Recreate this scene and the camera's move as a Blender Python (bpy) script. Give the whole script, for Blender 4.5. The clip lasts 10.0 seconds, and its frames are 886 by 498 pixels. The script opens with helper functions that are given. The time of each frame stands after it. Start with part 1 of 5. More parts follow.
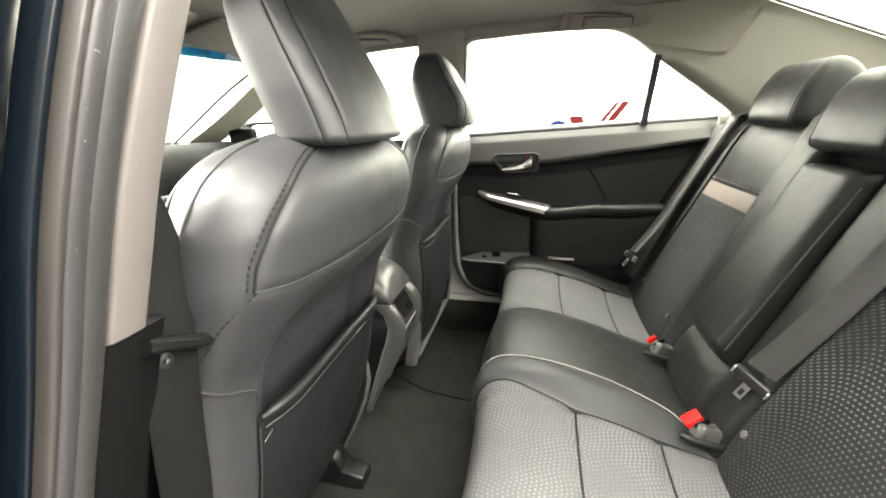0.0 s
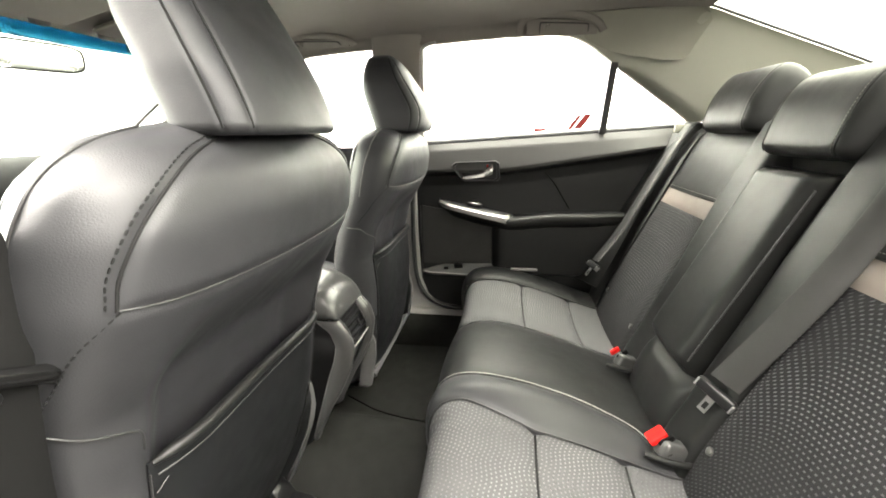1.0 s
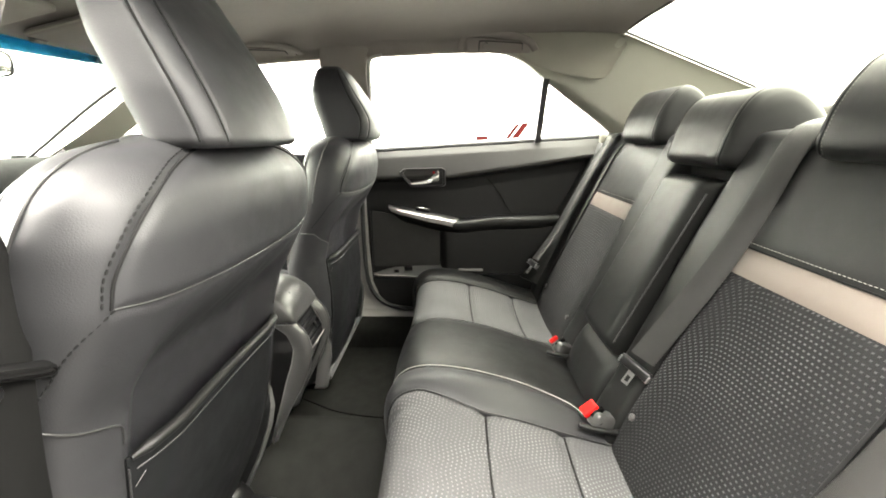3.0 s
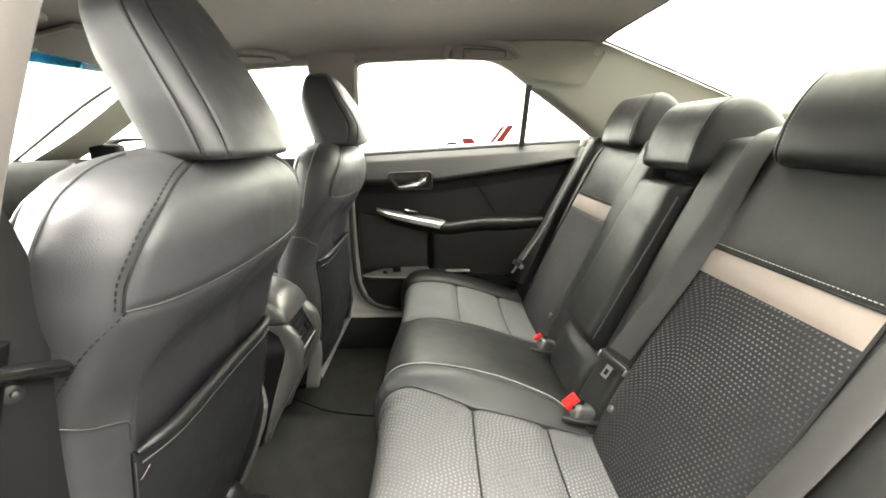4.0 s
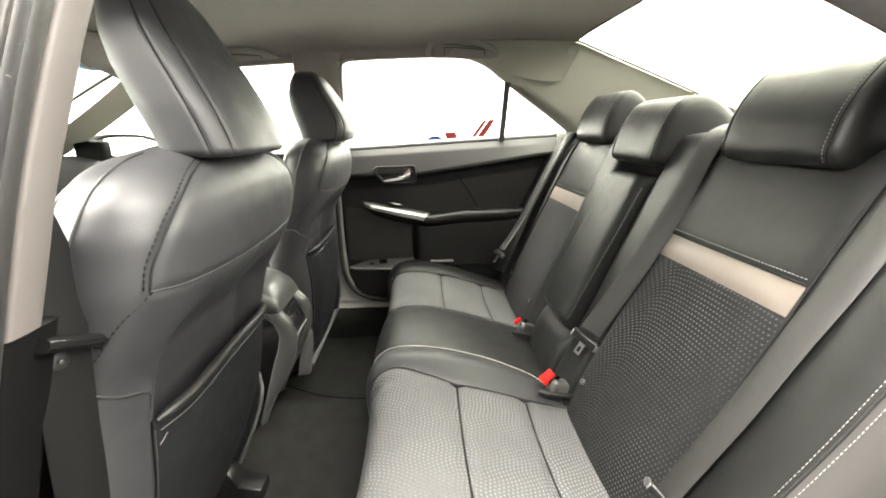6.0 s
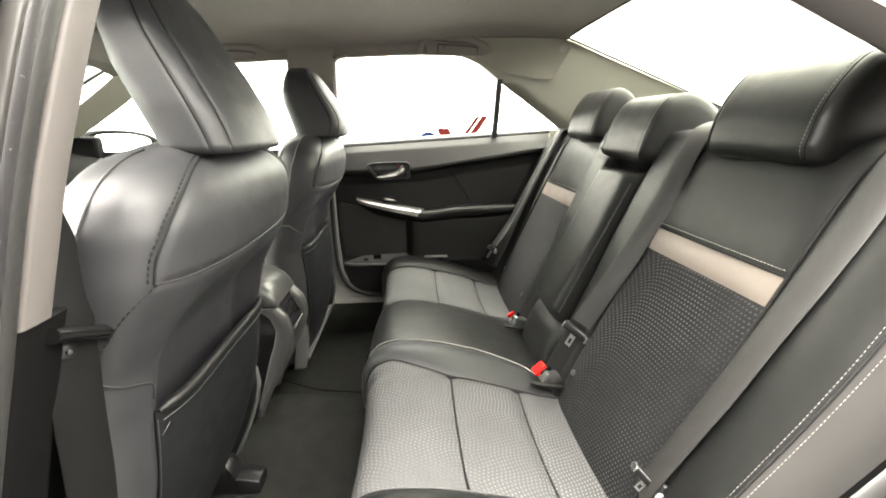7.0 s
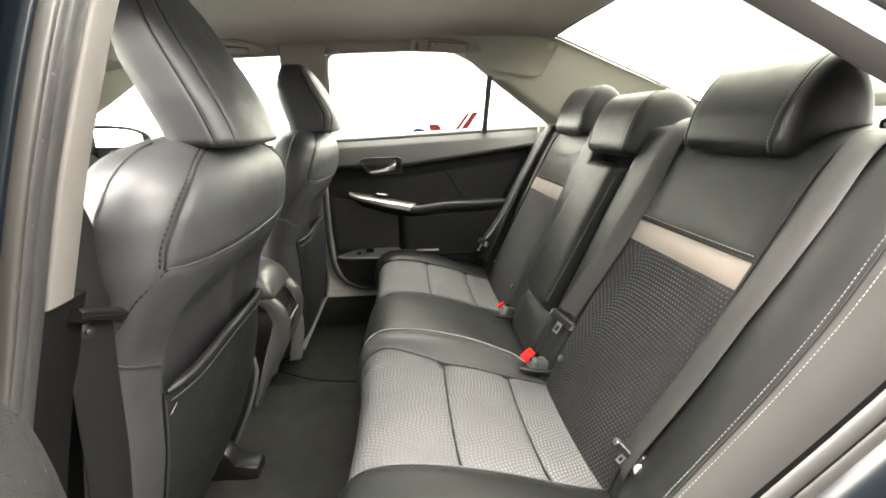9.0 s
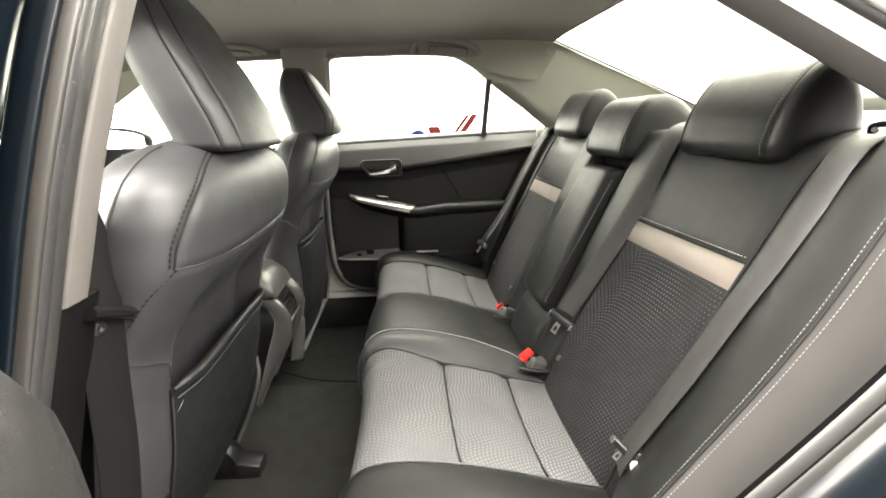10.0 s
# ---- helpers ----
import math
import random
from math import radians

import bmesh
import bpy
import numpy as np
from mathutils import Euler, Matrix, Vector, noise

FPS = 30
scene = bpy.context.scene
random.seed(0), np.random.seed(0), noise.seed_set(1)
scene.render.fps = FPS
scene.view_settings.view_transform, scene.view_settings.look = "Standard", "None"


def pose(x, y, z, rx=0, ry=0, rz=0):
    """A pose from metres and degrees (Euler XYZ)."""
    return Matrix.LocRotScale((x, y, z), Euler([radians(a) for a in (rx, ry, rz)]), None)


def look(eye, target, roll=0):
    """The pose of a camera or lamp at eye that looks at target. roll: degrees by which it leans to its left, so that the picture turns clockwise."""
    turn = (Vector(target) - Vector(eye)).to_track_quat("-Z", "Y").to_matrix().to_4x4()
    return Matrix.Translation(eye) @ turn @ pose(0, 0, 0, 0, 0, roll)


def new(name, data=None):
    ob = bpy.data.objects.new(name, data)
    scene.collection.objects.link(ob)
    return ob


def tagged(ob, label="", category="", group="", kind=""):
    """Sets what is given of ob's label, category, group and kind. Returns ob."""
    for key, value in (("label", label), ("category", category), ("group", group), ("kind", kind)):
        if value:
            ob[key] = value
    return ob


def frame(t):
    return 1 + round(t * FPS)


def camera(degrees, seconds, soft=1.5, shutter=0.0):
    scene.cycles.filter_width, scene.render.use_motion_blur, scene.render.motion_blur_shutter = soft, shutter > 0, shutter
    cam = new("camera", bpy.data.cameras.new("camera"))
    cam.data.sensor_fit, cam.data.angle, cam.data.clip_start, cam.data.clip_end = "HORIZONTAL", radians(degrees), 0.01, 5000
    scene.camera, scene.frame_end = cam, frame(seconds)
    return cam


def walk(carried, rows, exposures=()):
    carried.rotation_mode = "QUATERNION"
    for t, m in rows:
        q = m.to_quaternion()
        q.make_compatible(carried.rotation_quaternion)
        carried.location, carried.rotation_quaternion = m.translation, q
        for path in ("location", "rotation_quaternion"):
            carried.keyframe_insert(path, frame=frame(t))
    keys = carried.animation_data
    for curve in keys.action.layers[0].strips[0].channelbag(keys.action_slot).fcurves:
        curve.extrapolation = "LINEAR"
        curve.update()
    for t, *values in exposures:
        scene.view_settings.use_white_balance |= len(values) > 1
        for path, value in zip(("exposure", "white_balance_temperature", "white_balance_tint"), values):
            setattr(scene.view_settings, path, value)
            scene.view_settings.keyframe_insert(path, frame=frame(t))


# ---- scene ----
cam = camera(94.2, 10.0, soft=1.8)
PATH = [
    (0.0, (0.1989, -0.9520, 1.1637), (-0.2249, 0.9054, 0.5549), -1.37),
    (0.5, (0.2261, -0.8960, 1.1417), (-0.1364, 0.9852, 0.5675), -1.06),
    (1.0, (0.2323, -0.8840, 1.1357), (-0.0609, 1.0168, 0.5872), -0.87),
    (1.5, (0.2344, -0.9020, 1.1364), (0.0179, 1.0109, 0.5943), -0.59),
    (2.0, (0.2309, -0.9240, 1.1400), (0.0895, 0.9969, 0.6014), -0.50),
    (2.5, (0.2302, -0.9430, 1.1421), (0.1512, 0.9830, 0.6089), -0.40),
    (3.0, (0.2258, -0.9530, 1.1468), (0.1919, 0.9757, 0.6184), -0.29),
    (4.5, (0.2271, -1.0070, 1.1637), (0.2775, 0.9222, 0.6386), -0.38),
    (5.0, (0.2233, -1.0220, 1.1653), (0.2955, 0.9037, 0.6301), -0.38),
    (5.5, (0.2254, -1.0400, 1.1660), (0.3123, 0.8823, 0.6208), -0.49),
    (7.0, (0.2227, -1.0750, 1.1684), (0.3554, 0.8369, 0.5964), -0.50),
    (7.5, (0.2208, -1.0810, 1.1687), (0.3690, 0.8285, 0.5926), -0.50),
    (8.0, (0.2218, -1.0930, 1.1685), (0.3804, 0.8143, 0.5880), -0.60),
    (8.5, (0.2196, -1.1020, 1.1678), (0.3869, 0.8032, 0.5828), -0.60),
    (9.0, (0.2175, -1.1130, 1.1671), (0.3922, 0.7904, 0.5782), -0.40),
    (9.5, (0.2157, -1.1210, 1.1684), (0.3926, 0.7826, 0.5811), -0.40),
    (10.0, (0.2130, -1.1280, 1.1708), (0.3939, 0.7772, 0.5899), -0.29),
]
walk(cam, [(t, look(eye, target, roll)) for t, eye, target, roll in PATH], [(0.0, 0.33), (3.0, 0.30), (5.5, 0.19), (10.0, 0.06)])

# ---- world and light ----
world = bpy.data.worlds.new("studio_booth")
scene.world = world
world.use_nodes = True
wn, wl = world.node_tree.nodes, world.node_tree.links
wtc, wsep, wmap, wramp = (wn.new("ShaderNode" + k) for k in ("TexCoord", "SeparateXYZ", "MapRange", "ValToRGB"))
wmap.inputs["From Min"].default_value, wmap.inputs["From Max"].default_value = -0.2, 0.8
ramp = wramp.color_ramp
ramp.interpolation = "EASE"
ramp.elements[0].position, ramp.elements[0].color = 0.10, (0.307, 0.297, 0.267, 1)
ramp.elements[1].position, ramp.elements[1].color = 1.0, (0.768, 0.73, 0.660, 1)
mid = ramp.elements.new(0.5)
mid.color = (0.942, 0.893, 0.812, 1)
wl.new(wtc.outputs["Generated"], wsep.inputs[0])
wl.new(wsep.outputs["Z"], wmap.inputs["Value"])
wl.new(wmap.outputs["Result"], wramp.inputs[0])
# the booth is brighter before the car
wdot, wmul = wn.new("ShaderNodeVectorMath"), wn.new("ShaderNodeVectorMath")
wadd = wn.new("ShaderNodeMath")
wdot.operation, wmul.operation, wadd.operation = "DOT_PRODUCT", "MULTIPLY", "ADD"
wdot.inputs[1].default_value = (-0.22, 0.06, 0.0)
wadd.inputs[1].default_value = 1.0
wl.new(wtc.outputs["Generated"], wdot.inputs[0])
wl.new(wdot.outputs["Value"], wadd.inputs[0])
wl.new(wramp.outputs[0], wmul.inputs[0])
wl.new(wadd.outputs[0], wmul.inputs[1])
wl.new(wmul.outputs[0], wn["Background"].inputs["Color"])
wn["Background"].inputs["Strength"].default_value = 80.0


# ---- materials ----
def material(name, color, rough=0.5, metal=0.0, var=0.12, vscale=6.0, bump=0.0, bscale=400.0, bkind="noise", coat=0.0, spec=0.5, wrinkle=0.0, rvar=0.1, scuff=0.0):
    m = bpy.data.materials.new(name)
    m.use_nodes = True
    n, l = m.node_tree.nodes, m.node_tree.links
    b = n["Principled BSDF"]
    b.inputs["Metallic"].default_value = metal
    b.inputs["Coat Weight"].default_value = coat
    b.inputs["Coat Roughness"].default_value = 0.08
    b.inputs["Specular IOR Level"].default_value = spec
    tc = n.new("ShaderNodeTexCoord")
    big = n.new("ShaderNodeTexNoise")
    big.inputs["Scale"].default_value = vscale
    big.inputs["Detail"].default_value = 6
    l.new(tc.outputs["Object"], big.inputs["Vector"])
    ramp = n.new("ShaderNodeMix")
    ramp.data_type = "RGBA"
    lo = [max(0.0, c * (1 - var)) for c in color]
    hi = [min(1.0, c * (1 + var)) for c in color]
    ramp.inputs[6].default_value, ramp.inputs[7].default_value = (*lo, 1), (*hi, 1)
    l.new(big.outputs["Fac"], ramp.inputs[0])
    l.new(ramp.outputs[2], b.inputs["Base Color"])
    if scuff:
        sn, sm, sx = n.new("ShaderNodeTexNoise"), n.new("ShaderNodeMapRange"), n.new("ShaderNodeMix")
        sn.inputs["Scale"].default_value, sn.inputs["Detail"].default_value = 130, 3
        sm.inputs["From Min"].default_value, sm.inputs["From Max"].default_value = 0.69, 0.73
        sm.inputs["To Max"].default_value = scuff
        sx.data_type = "RGBA"
        sx.inputs[7].default_value = (0.35, 0.34, 0.33, 1)
        l.new(tc.outputs["Object"], sn.inputs["Vector"])
        l.new(sn.outputs["Fac"], sm.inputs["Value"])
        l.new(sm.outputs["Result"], sx.inputs[0])
        l.new(ramp.outputs[2], sx.inputs[6])
        l.new(sx.outputs[2], b.inputs["Base Color"])
    mr = n.new("ShaderNodeMapRange")
    mr.inputs["To Min"].default_value, mr.inputs["To Max"].default_value = max(0.02, rough - rvar), min(1, rough + rvar)
    fine = n.new("ShaderNodeTexNoise")
    fine.inputs["Scale"].default_value = vscale * 5
    fine.inputs["Detail"].default_value = 5
    l.new(tc.outputs["Object"], fine.inputs["Vector"])
    l.new(fine.outputs["Fac"], mr.inputs["Value"])
    l.new(mr.outputs["Result"], b.inputs["Roughness"])
    last = None
    if wrinkle:
        w = n.new("ShaderNodeTexNoise")
        w.inputs["Scale"].default_value, w.inputs["Detail"].default_value, w.inputs["Distortion"].default_value = 14, 3, 0.6
        l.new(tc.outputs["Object"], w.inputs["Vector"])
        bw = n.new("ShaderNodeBump")
        bw.inputs["Strength"].default_value, bw.inputs["Distance"].default_value = wrinkle, 0.02
        l.new(w.outputs["Fac"], bw.inputs["Height"])
        last = bw
    if bump:
        if bkind == "voronoi":
            t = n.new("ShaderNodeTexVoronoi")
            t.feature = "DISTANCE_TO_EDGE"
            out = "Distance"
        elif bkind == "wave":
            t = n.new("ShaderNodeTexWave")
            out = "Fac"
        else:
            t = n.new("ShaderNodeTexNoise")
            t.inputs["Detail"].default_value = 4
            out = "Fac"
        t.inputs["Scale"].default_value = bscale
        l.new(tc.outputs["Object"], t.inputs["Vector"])
        bp = n.new("ShaderNodeBump")
        bp.inputs["Strength"].default_value, bp.inputs["Distance"].default_value = bump, 0.0015
        l.new(t.outputs[out], bp.inputs["Height"])
        if last:
            l.new(last.outputs["Normal"], bp.inputs["Normal"])
        last = bp
    if last:
        l.new(last.outputs["Normal"], b.inputs["Normal"])
    return m


def fabric_material(name, axis_a, axis_b, base, dot, row_step=0.0085, dot_step=0.0090, chevron=0.3, wave=0.0):
    """Woven seat cloth: rows of small raised light dots that wander, on dark ground."""
    m = material(name, base, 0.85, var=0.15, vscale=9, spec=0.18)
    n, l = m.node_tree.nodes, m.node_tree.links
    b = n["Principled BSDF"]
    tc = n.new("ShaderNodeTexCoord")
    sep = n.new("ShaderNodeSeparateXYZ")
    l.new(tc.outputs["Object"], sep.inputs[0])

    def op(kind, a, v):
        o = n.new("ShaderNodeMath")
        o.operation = kind
        for i, s in enumerate((a, v)):
            if s is None:
                continue
            if isinstance(s, (int, float)):
                o.inputs[i].default_value = s
            else:
                l.new(s, o.inputs[i])
        return o.outputs[0]

    A, B = sep.outputs[axis_a], sep.outputs[axis_b]
    off = op("SUBTRACT", op("ABSOLUTE", B, None), 0.295)
    rise = op("SUBTRACT", op("SQRT", op("ADD", op("MULTIPLY", off, off), 0.0005), None), off)
    ripple = op("MULTIPLY", op("SINE", op("MULTIPLY", B, 95.0), None), wave)
    bend = op("ADD", op("MULTIPLY", rise, chevron), ripple)
    u = op("DIVIDE", op("ADD", A, bend), row_step)
    row = op("FLOOR", u, None)
    shift = op("MULTIPLY", op("MODULO", row, 2.0), 0.5)
    v = op("ADD", op("DIVIDE", B, dot_step), shift)
    du = op("ABSOLUTE", op("SUBTRACT", op("FRACT", u, None), 0.5), None)
    dv = op("ABSOLUTE", op("SUBTRACT", op("FRACT", v, None), 0.5), None)
    d = op("MAXIMUM", op("MULTIPLY", du, 1.15), op("MULTIPLY", dv, 0.8))
    mr = n.new("ShaderNodeMapRange")
    mr.inputs["From Min"].default_value, mr.inputs["From Max"].default_value = 0.22, 0.11
    l.new(d, mr.inputs["Value"])
    mask = mr.outputs["Result"]
    # patchy dot strength stands in for sheen that changes with the viewing angle
    fade = n.new("ShaderNodeTexNoise")
    fade.inputs["Scale"].default_value = 5
    l.new(tc.outputs["Object"], fade.inputs["Vector"])
    mask2 = op("MULTIPLY", mask, op("MAXIMUM", op("SUBTRACT", op("MULTIPLY", fade.outputs["Fac"], 2.6), 0.75), 0.10))
    old = b.inputs["Base Color"].links[0].from_socket
    mix = n.new("ShaderNodeMix")
    mix.data_type = "RGBA"
    mix.inputs[7].default_value = (*dot, 1)
    l.new(mask2, mix.inputs[0])
    l.new(old, mix.inputs[6])
    l.new(mix.outputs[2], b.inputs["Base Color"])
    weave = n.new("ShaderNodeTexNoise")
    weave.inputs["Scale"].default_value = 900
    l.new(tc.outputs["Object"], weave.inputs["Vector"])
    hgt = op("ADD", op("MULTIPLY", mask, 1.0), op("MULTIPLY", weave.outputs["Fac"], 0.35))
    bp = n.new("ShaderNodeBump")
    bp.inputs["Strength"].default_value, bp.inputs["Distance"].default_value = 0.7, 0.0018
    l.new(hgt, bp.inputs["Height"])
    l.new(bp.outputs["Normal"], b.inputs["Normal"])
    return m


def pane_material(name, tint):
    m = bpy.data.materials.new(name)
    m.use_nodes = True
    n, l = m.node_tree.nodes, m.node_tree.links
    n.remove(n["Principled BSDF"])
    tr, gl, mx, fr, pw = (n.new("ShaderNode" + k) for k in ("BsdfTransparent", "BsdfGlossy", "MixShader", "LayerWeight", "Math"))
    tr.inputs["Color"].default_value = (*tint, 1)
    gl.inputs["Roughness"].default_value = 0.01
    fr.inputs["Blend"].default_value = 0.5
    pw.operation = "POWER"
    pw.inputs[1].default_value = 5.0
    l.new(fr.outputs["Facing"], pw.inputs[0])
    l.new(pw.outputs[0], mx.inputs[0])
    l.new(tr.outputs[0], mx.inputs[1])
    l.new(gl.outputs[0], mx.inputs[2])
    l.new(mx.outputs[0], n["Material Output"].inputs["Surface"])
    return m


# One black leather in two tones: paler where lit, darker on the shaded bench.
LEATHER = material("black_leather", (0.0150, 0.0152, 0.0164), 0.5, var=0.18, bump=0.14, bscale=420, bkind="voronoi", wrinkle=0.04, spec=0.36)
LEATHER_DIM = material("dim_black_leather", (0.0044, 0.0046, 0.0044), 0.47, var=0.15, bump=0.10, bscale=420, bkind="voronoi", wrinkle=0.03, spec=0.22)
VINYL = material("dark_vinyl", (0.0060, 0.0064, 0.0068), 0.5, var=0.12, spec=0.14, bump=0.10, bscale=600, bkind="voronoi", wrinkle=0.03)
# Bases differ for light: seat cloth paler as lit, back cloth darkened for shade.
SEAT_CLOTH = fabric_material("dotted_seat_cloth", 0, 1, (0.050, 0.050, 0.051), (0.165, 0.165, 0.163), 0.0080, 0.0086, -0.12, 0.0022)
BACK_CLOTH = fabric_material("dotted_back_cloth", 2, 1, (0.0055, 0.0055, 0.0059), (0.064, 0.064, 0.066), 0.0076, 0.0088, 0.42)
STRIPE = material("taupe_leather", (0.094, 0.0777, 0.0668), 0.45, var=0.06, bump=0.08, bscale=500, bkind="voronoi")
HEADLINING = material("grey_headlining", (0.188, 0.172, 0.156), 0.95, var=0.05, vscale=30, bump=0.25, bscale=900, spec=0.2)
BEIGE = material("beige_plastic", (0.25, 0.247, 0.209), 0.6, var=0.04, bump=0.12, bscale=700)
# Roof lining made paler, painting in the light from the rear window.
LAP = material("lit_headlining", (0.222, 0.214, 0.182), 0.95, var=0.05, vscale=30, bump=0.25, bscale=900, spec=0.2)
# Beige plastic raised in tone so the windscreen pillars look lit.
LIT_BEIGE = material("lit_beige_plastic", (0.56, 0.55, 0.46), 0.6, var=0.04, bump=0.12, bscale=700)
# Same beige plastic, darkened to offset the strong light on the near pillar.
PILLAR_DIM = material("darkened_beige_plastic", (0.048, 0.043, 0.040), 0.6, var=0.04, bump=0.12, bscale=700)
PLASTIC = material("black_plastic", (0.0056, 0.0056, 0.0059), 0.34, var=0.12, spec=0.28, bump=0.15, bscale=800)
PLASTIC_SATIN = material("satin_grey_plastic", (0.036, 0.0358, 0.0348), 0.32, var=0.1, bump=0.06, bscale=800)
DOOR_SKIN = material("door_panel_vinyl", (0.0048, 0.0050, 0.0049), 0.45, var=0.12, spec=0.32, bump=0.14, bscale=700, bkind="voronoi")
# Door vinyl made paler for the roll, painting in the light it catches.
DOOR_LIT = material("lit_door_vinyl", (0.030, 0.0298, 0.0280), 0.5, var=0.12, spec=0.45, bump=0.14, bscale=700, bkind="voronoi")
# Strong blotches in the colour stand in for the insert's uneven sheen.
KICK = material("sheen_insert_vinyl", (0.014, 0.0138, 0.0132), 0.55, var=0.45, vscale=16, spec=0.4, bump=0.2, bscale=500, bkind="voronoi")
RUBBER = material("seal_rubber", (0.0096, 0.0096, 0.0096), 0.5, var=0.2, vscale=20, bump=0.08, bscale=300)
SEAL_GREY = material("worn_grey_seal", (0.0100, 0.0096, 0.0093), 0.5, var=0.25, vscale=25, bump=0.1, bscale=200)
PAINT = material("dark_blue_paint", (0.0012, 0.0024, 0.0038), 0.3, var=0.1, vscale=30, coat=0.08, spec=0.2, rvar=0.03)
CARPET = material("dark_carpet", (0.0150, 0.0152, 0.0141), 0.98, var=0.4, vscale=24, bump=0.9, bscale=700, spec=0.02)
WEB = material("belt_webbing", (0.0140, 0.0137, 0.0132), 0.5, var=0.06, spec=0.28, bump=0.25, bscale=1100, bkind="voronoi")
# Webbing darkened for the shade that lies on the pillar belt.
WEB_SHADED = material("shaded_belt_webbing", (0.0036, 0.0036, 0.0035), 0.6, var=0.06, bump=0.3, bscale=1100, bkind="voronoi", spec=0.06)
CHROME = material("brushed_steel", (0.75, 0.74, 0.72), 0.22, metal=1.0, var=0.05)
SILVER = material("silver_trim", (0.42, 0.41, 0.395), 0.34, metal=0.55, var=0.04)
STEEL = material("pale_zinc_steel", (0.30, 0.30, 0.295), 0.35, metal=0.9, var=0.06)
RED = material("red_plastic", (0.42, 0.006, 0.005), 0.5, spec=0.1, var=0.05)
TRIM_LEATHER = material("grey_trim_leather", (0.0255, 0.0244, 0.0234), 0.45, var=0.12, vscale=9, bump=0.08, bscale=450, bkind="voronoi", spec=0.34)
THREAD = material("light_thread", (0.34, 0.33, 0.31), 0.8, var=0.1)
THREAD_GREY = material("grey_thread", (0.14, 0.134, 0.126), 0.8, var=0.1)
THREAD_DARK = material("dark_thread", (0.0060, 0.0060, 0.0060), 0.8, var=0.1, spec=0.15)
PIPING = material("leather_piping", (0.013, 0.013, 0.013), 0.42, var=0.1)
# Paler seam colour paints the highlight on the far seat's seams.
SEAM_LIT = material("lit_seam_thread", (0.075, 0.073, 0.070), 0.6, var=0.1)
BEZEL = material("grey_bezel_plastic", (0.011, 0.0108, 0.0106), 0.38, var=0.08)
LINING = material("worn_black_vinyl", (0.0048, 0.0046, 0.0044), 0.55, var=0.2, vscale=12, spec=0.3, bump=0.3, bscale=500, bkind="voronoi", wrinkle=0.05, scuff=0.25)
ARCH_GREY = material("grey_arch_seal", (0.0085, 0.0082, 0.0079), 0.5, var=0.15, vscale=20, bump=0.08, bscale=300)
ARCH_TAN = material("pale_grey_flange", (0.0095, 0.0090, 0.0083), 0.42, var=0.15, vscale=30, bump=0.06, bscale=200)
SEAL_BROWN = material("brown_grey_seal", (0.0145, 0.0132, 0.0120), 0.4, var=0.2, vscale=25, bump=0.08, bscale=200)
SEAL_LILAC = material("scuffed_grey_flange", (0.0155, 0.0146, 0.0153), 0.4, var=0.2, vscale=30, bump=0.1, bscale=200, scuff=0.5)
MATTE = material("matt_black_plastic", (0.0020, 0.0020, 0.0020), 0.7, var=0.1, spec=0.04)
# Trim colour darkened for the shade on the open door's side.
TRIM_SHADED = material("shaded_pillar_trim", (0.055, 0.051, 0.049), 0.7, var=0.06, bump=0.1, bscale=700, spec=0.3)
GLOSS = material("gloss_black_plastic", (0.0032, 0.0032, 0.0032), 0.16, var=0.1, spec=0.45, rvar=0.03)
RIM = material("grey_shell_rim", (0.072, 0.0712, 0.0704), 0.4, var=0.1)
SHELF_GREY = material("grey_green_shelf", (0.020, 0.0205, 0.016), 0.7, var=0.1, bump=0.15, bscale=700, spec=0.25)
SILL = material("pale_sill_plastic", (0.25, 0.24, 0.23), 0.4, var=0.08, vscale=14)
STUDIO_WHITE = material("studio_white", (0.86, 0.86, 0.85), 0.8, var=0.02, vscale=2)
STUDIO_FLOOR = material("studio_floor_dark", (0.035, 0.035, 0.0345), 0.5, var=0.06, vscale=3)
SIGN_RED = material("sign_red", (0.018, 0.0012, 0.0010), 0.5, var=0.03, spec=0.05)
SIGN_BLUE = material("sign_blue", (0.0016, 0.0040, 0.0170), 0.5, var=0.03, spec=0.05)
# Rear and windscreen tints are deepened to let less light into the cabin.
PANE_REAR = pane_material("dimmed_rear_glass", (0.64, 0.66, 0.615))
PANE_FRONT = pane_material("dimmed_windscreen_glass", (0.62, 0.65, 0.62))
PANE_SIDE = pane_material("tinted_side_glass", (0.92, 0.94, 0.91))
PANE_BLUE = pane_material("blue_shade_glass", (0.022, 0.13, 0.19))


def fade_band(m, z0, z1):
    """The shade band's tint fades from deep blue-green to clear down the glass."""
    n, l = m.node_tree.nodes, m.node_tree.links
    tc, sep, mr, mx = (n.new("ShaderNode" + k) for k in ("TexCoord", "SeparateXYZ", "MapRange", "Mix"))
    mx.data_type = "RGBA"
    mx.inputs[6].default_value, mx.inputs[7].default_value = (0.09, 0.22, 0.26, 1), (0.012, 0.066, 0.095, 1)
    mr.inputs["From Min"].default_value, mr.inputs["From Max"].default_value = z0, z1
    l.new(tc.outputs["Object"], sep.inputs[0])
    l.new(sep.outputs["Z"], mr.inputs["Value"])
    l.new(mr.outputs["Result"], mx.inputs[0])
    l.new(mx.outputs[2], n["Transparent BSDF"].inputs["Color"])


fade_band(PANE_BLUE, 1.343, 1.364)


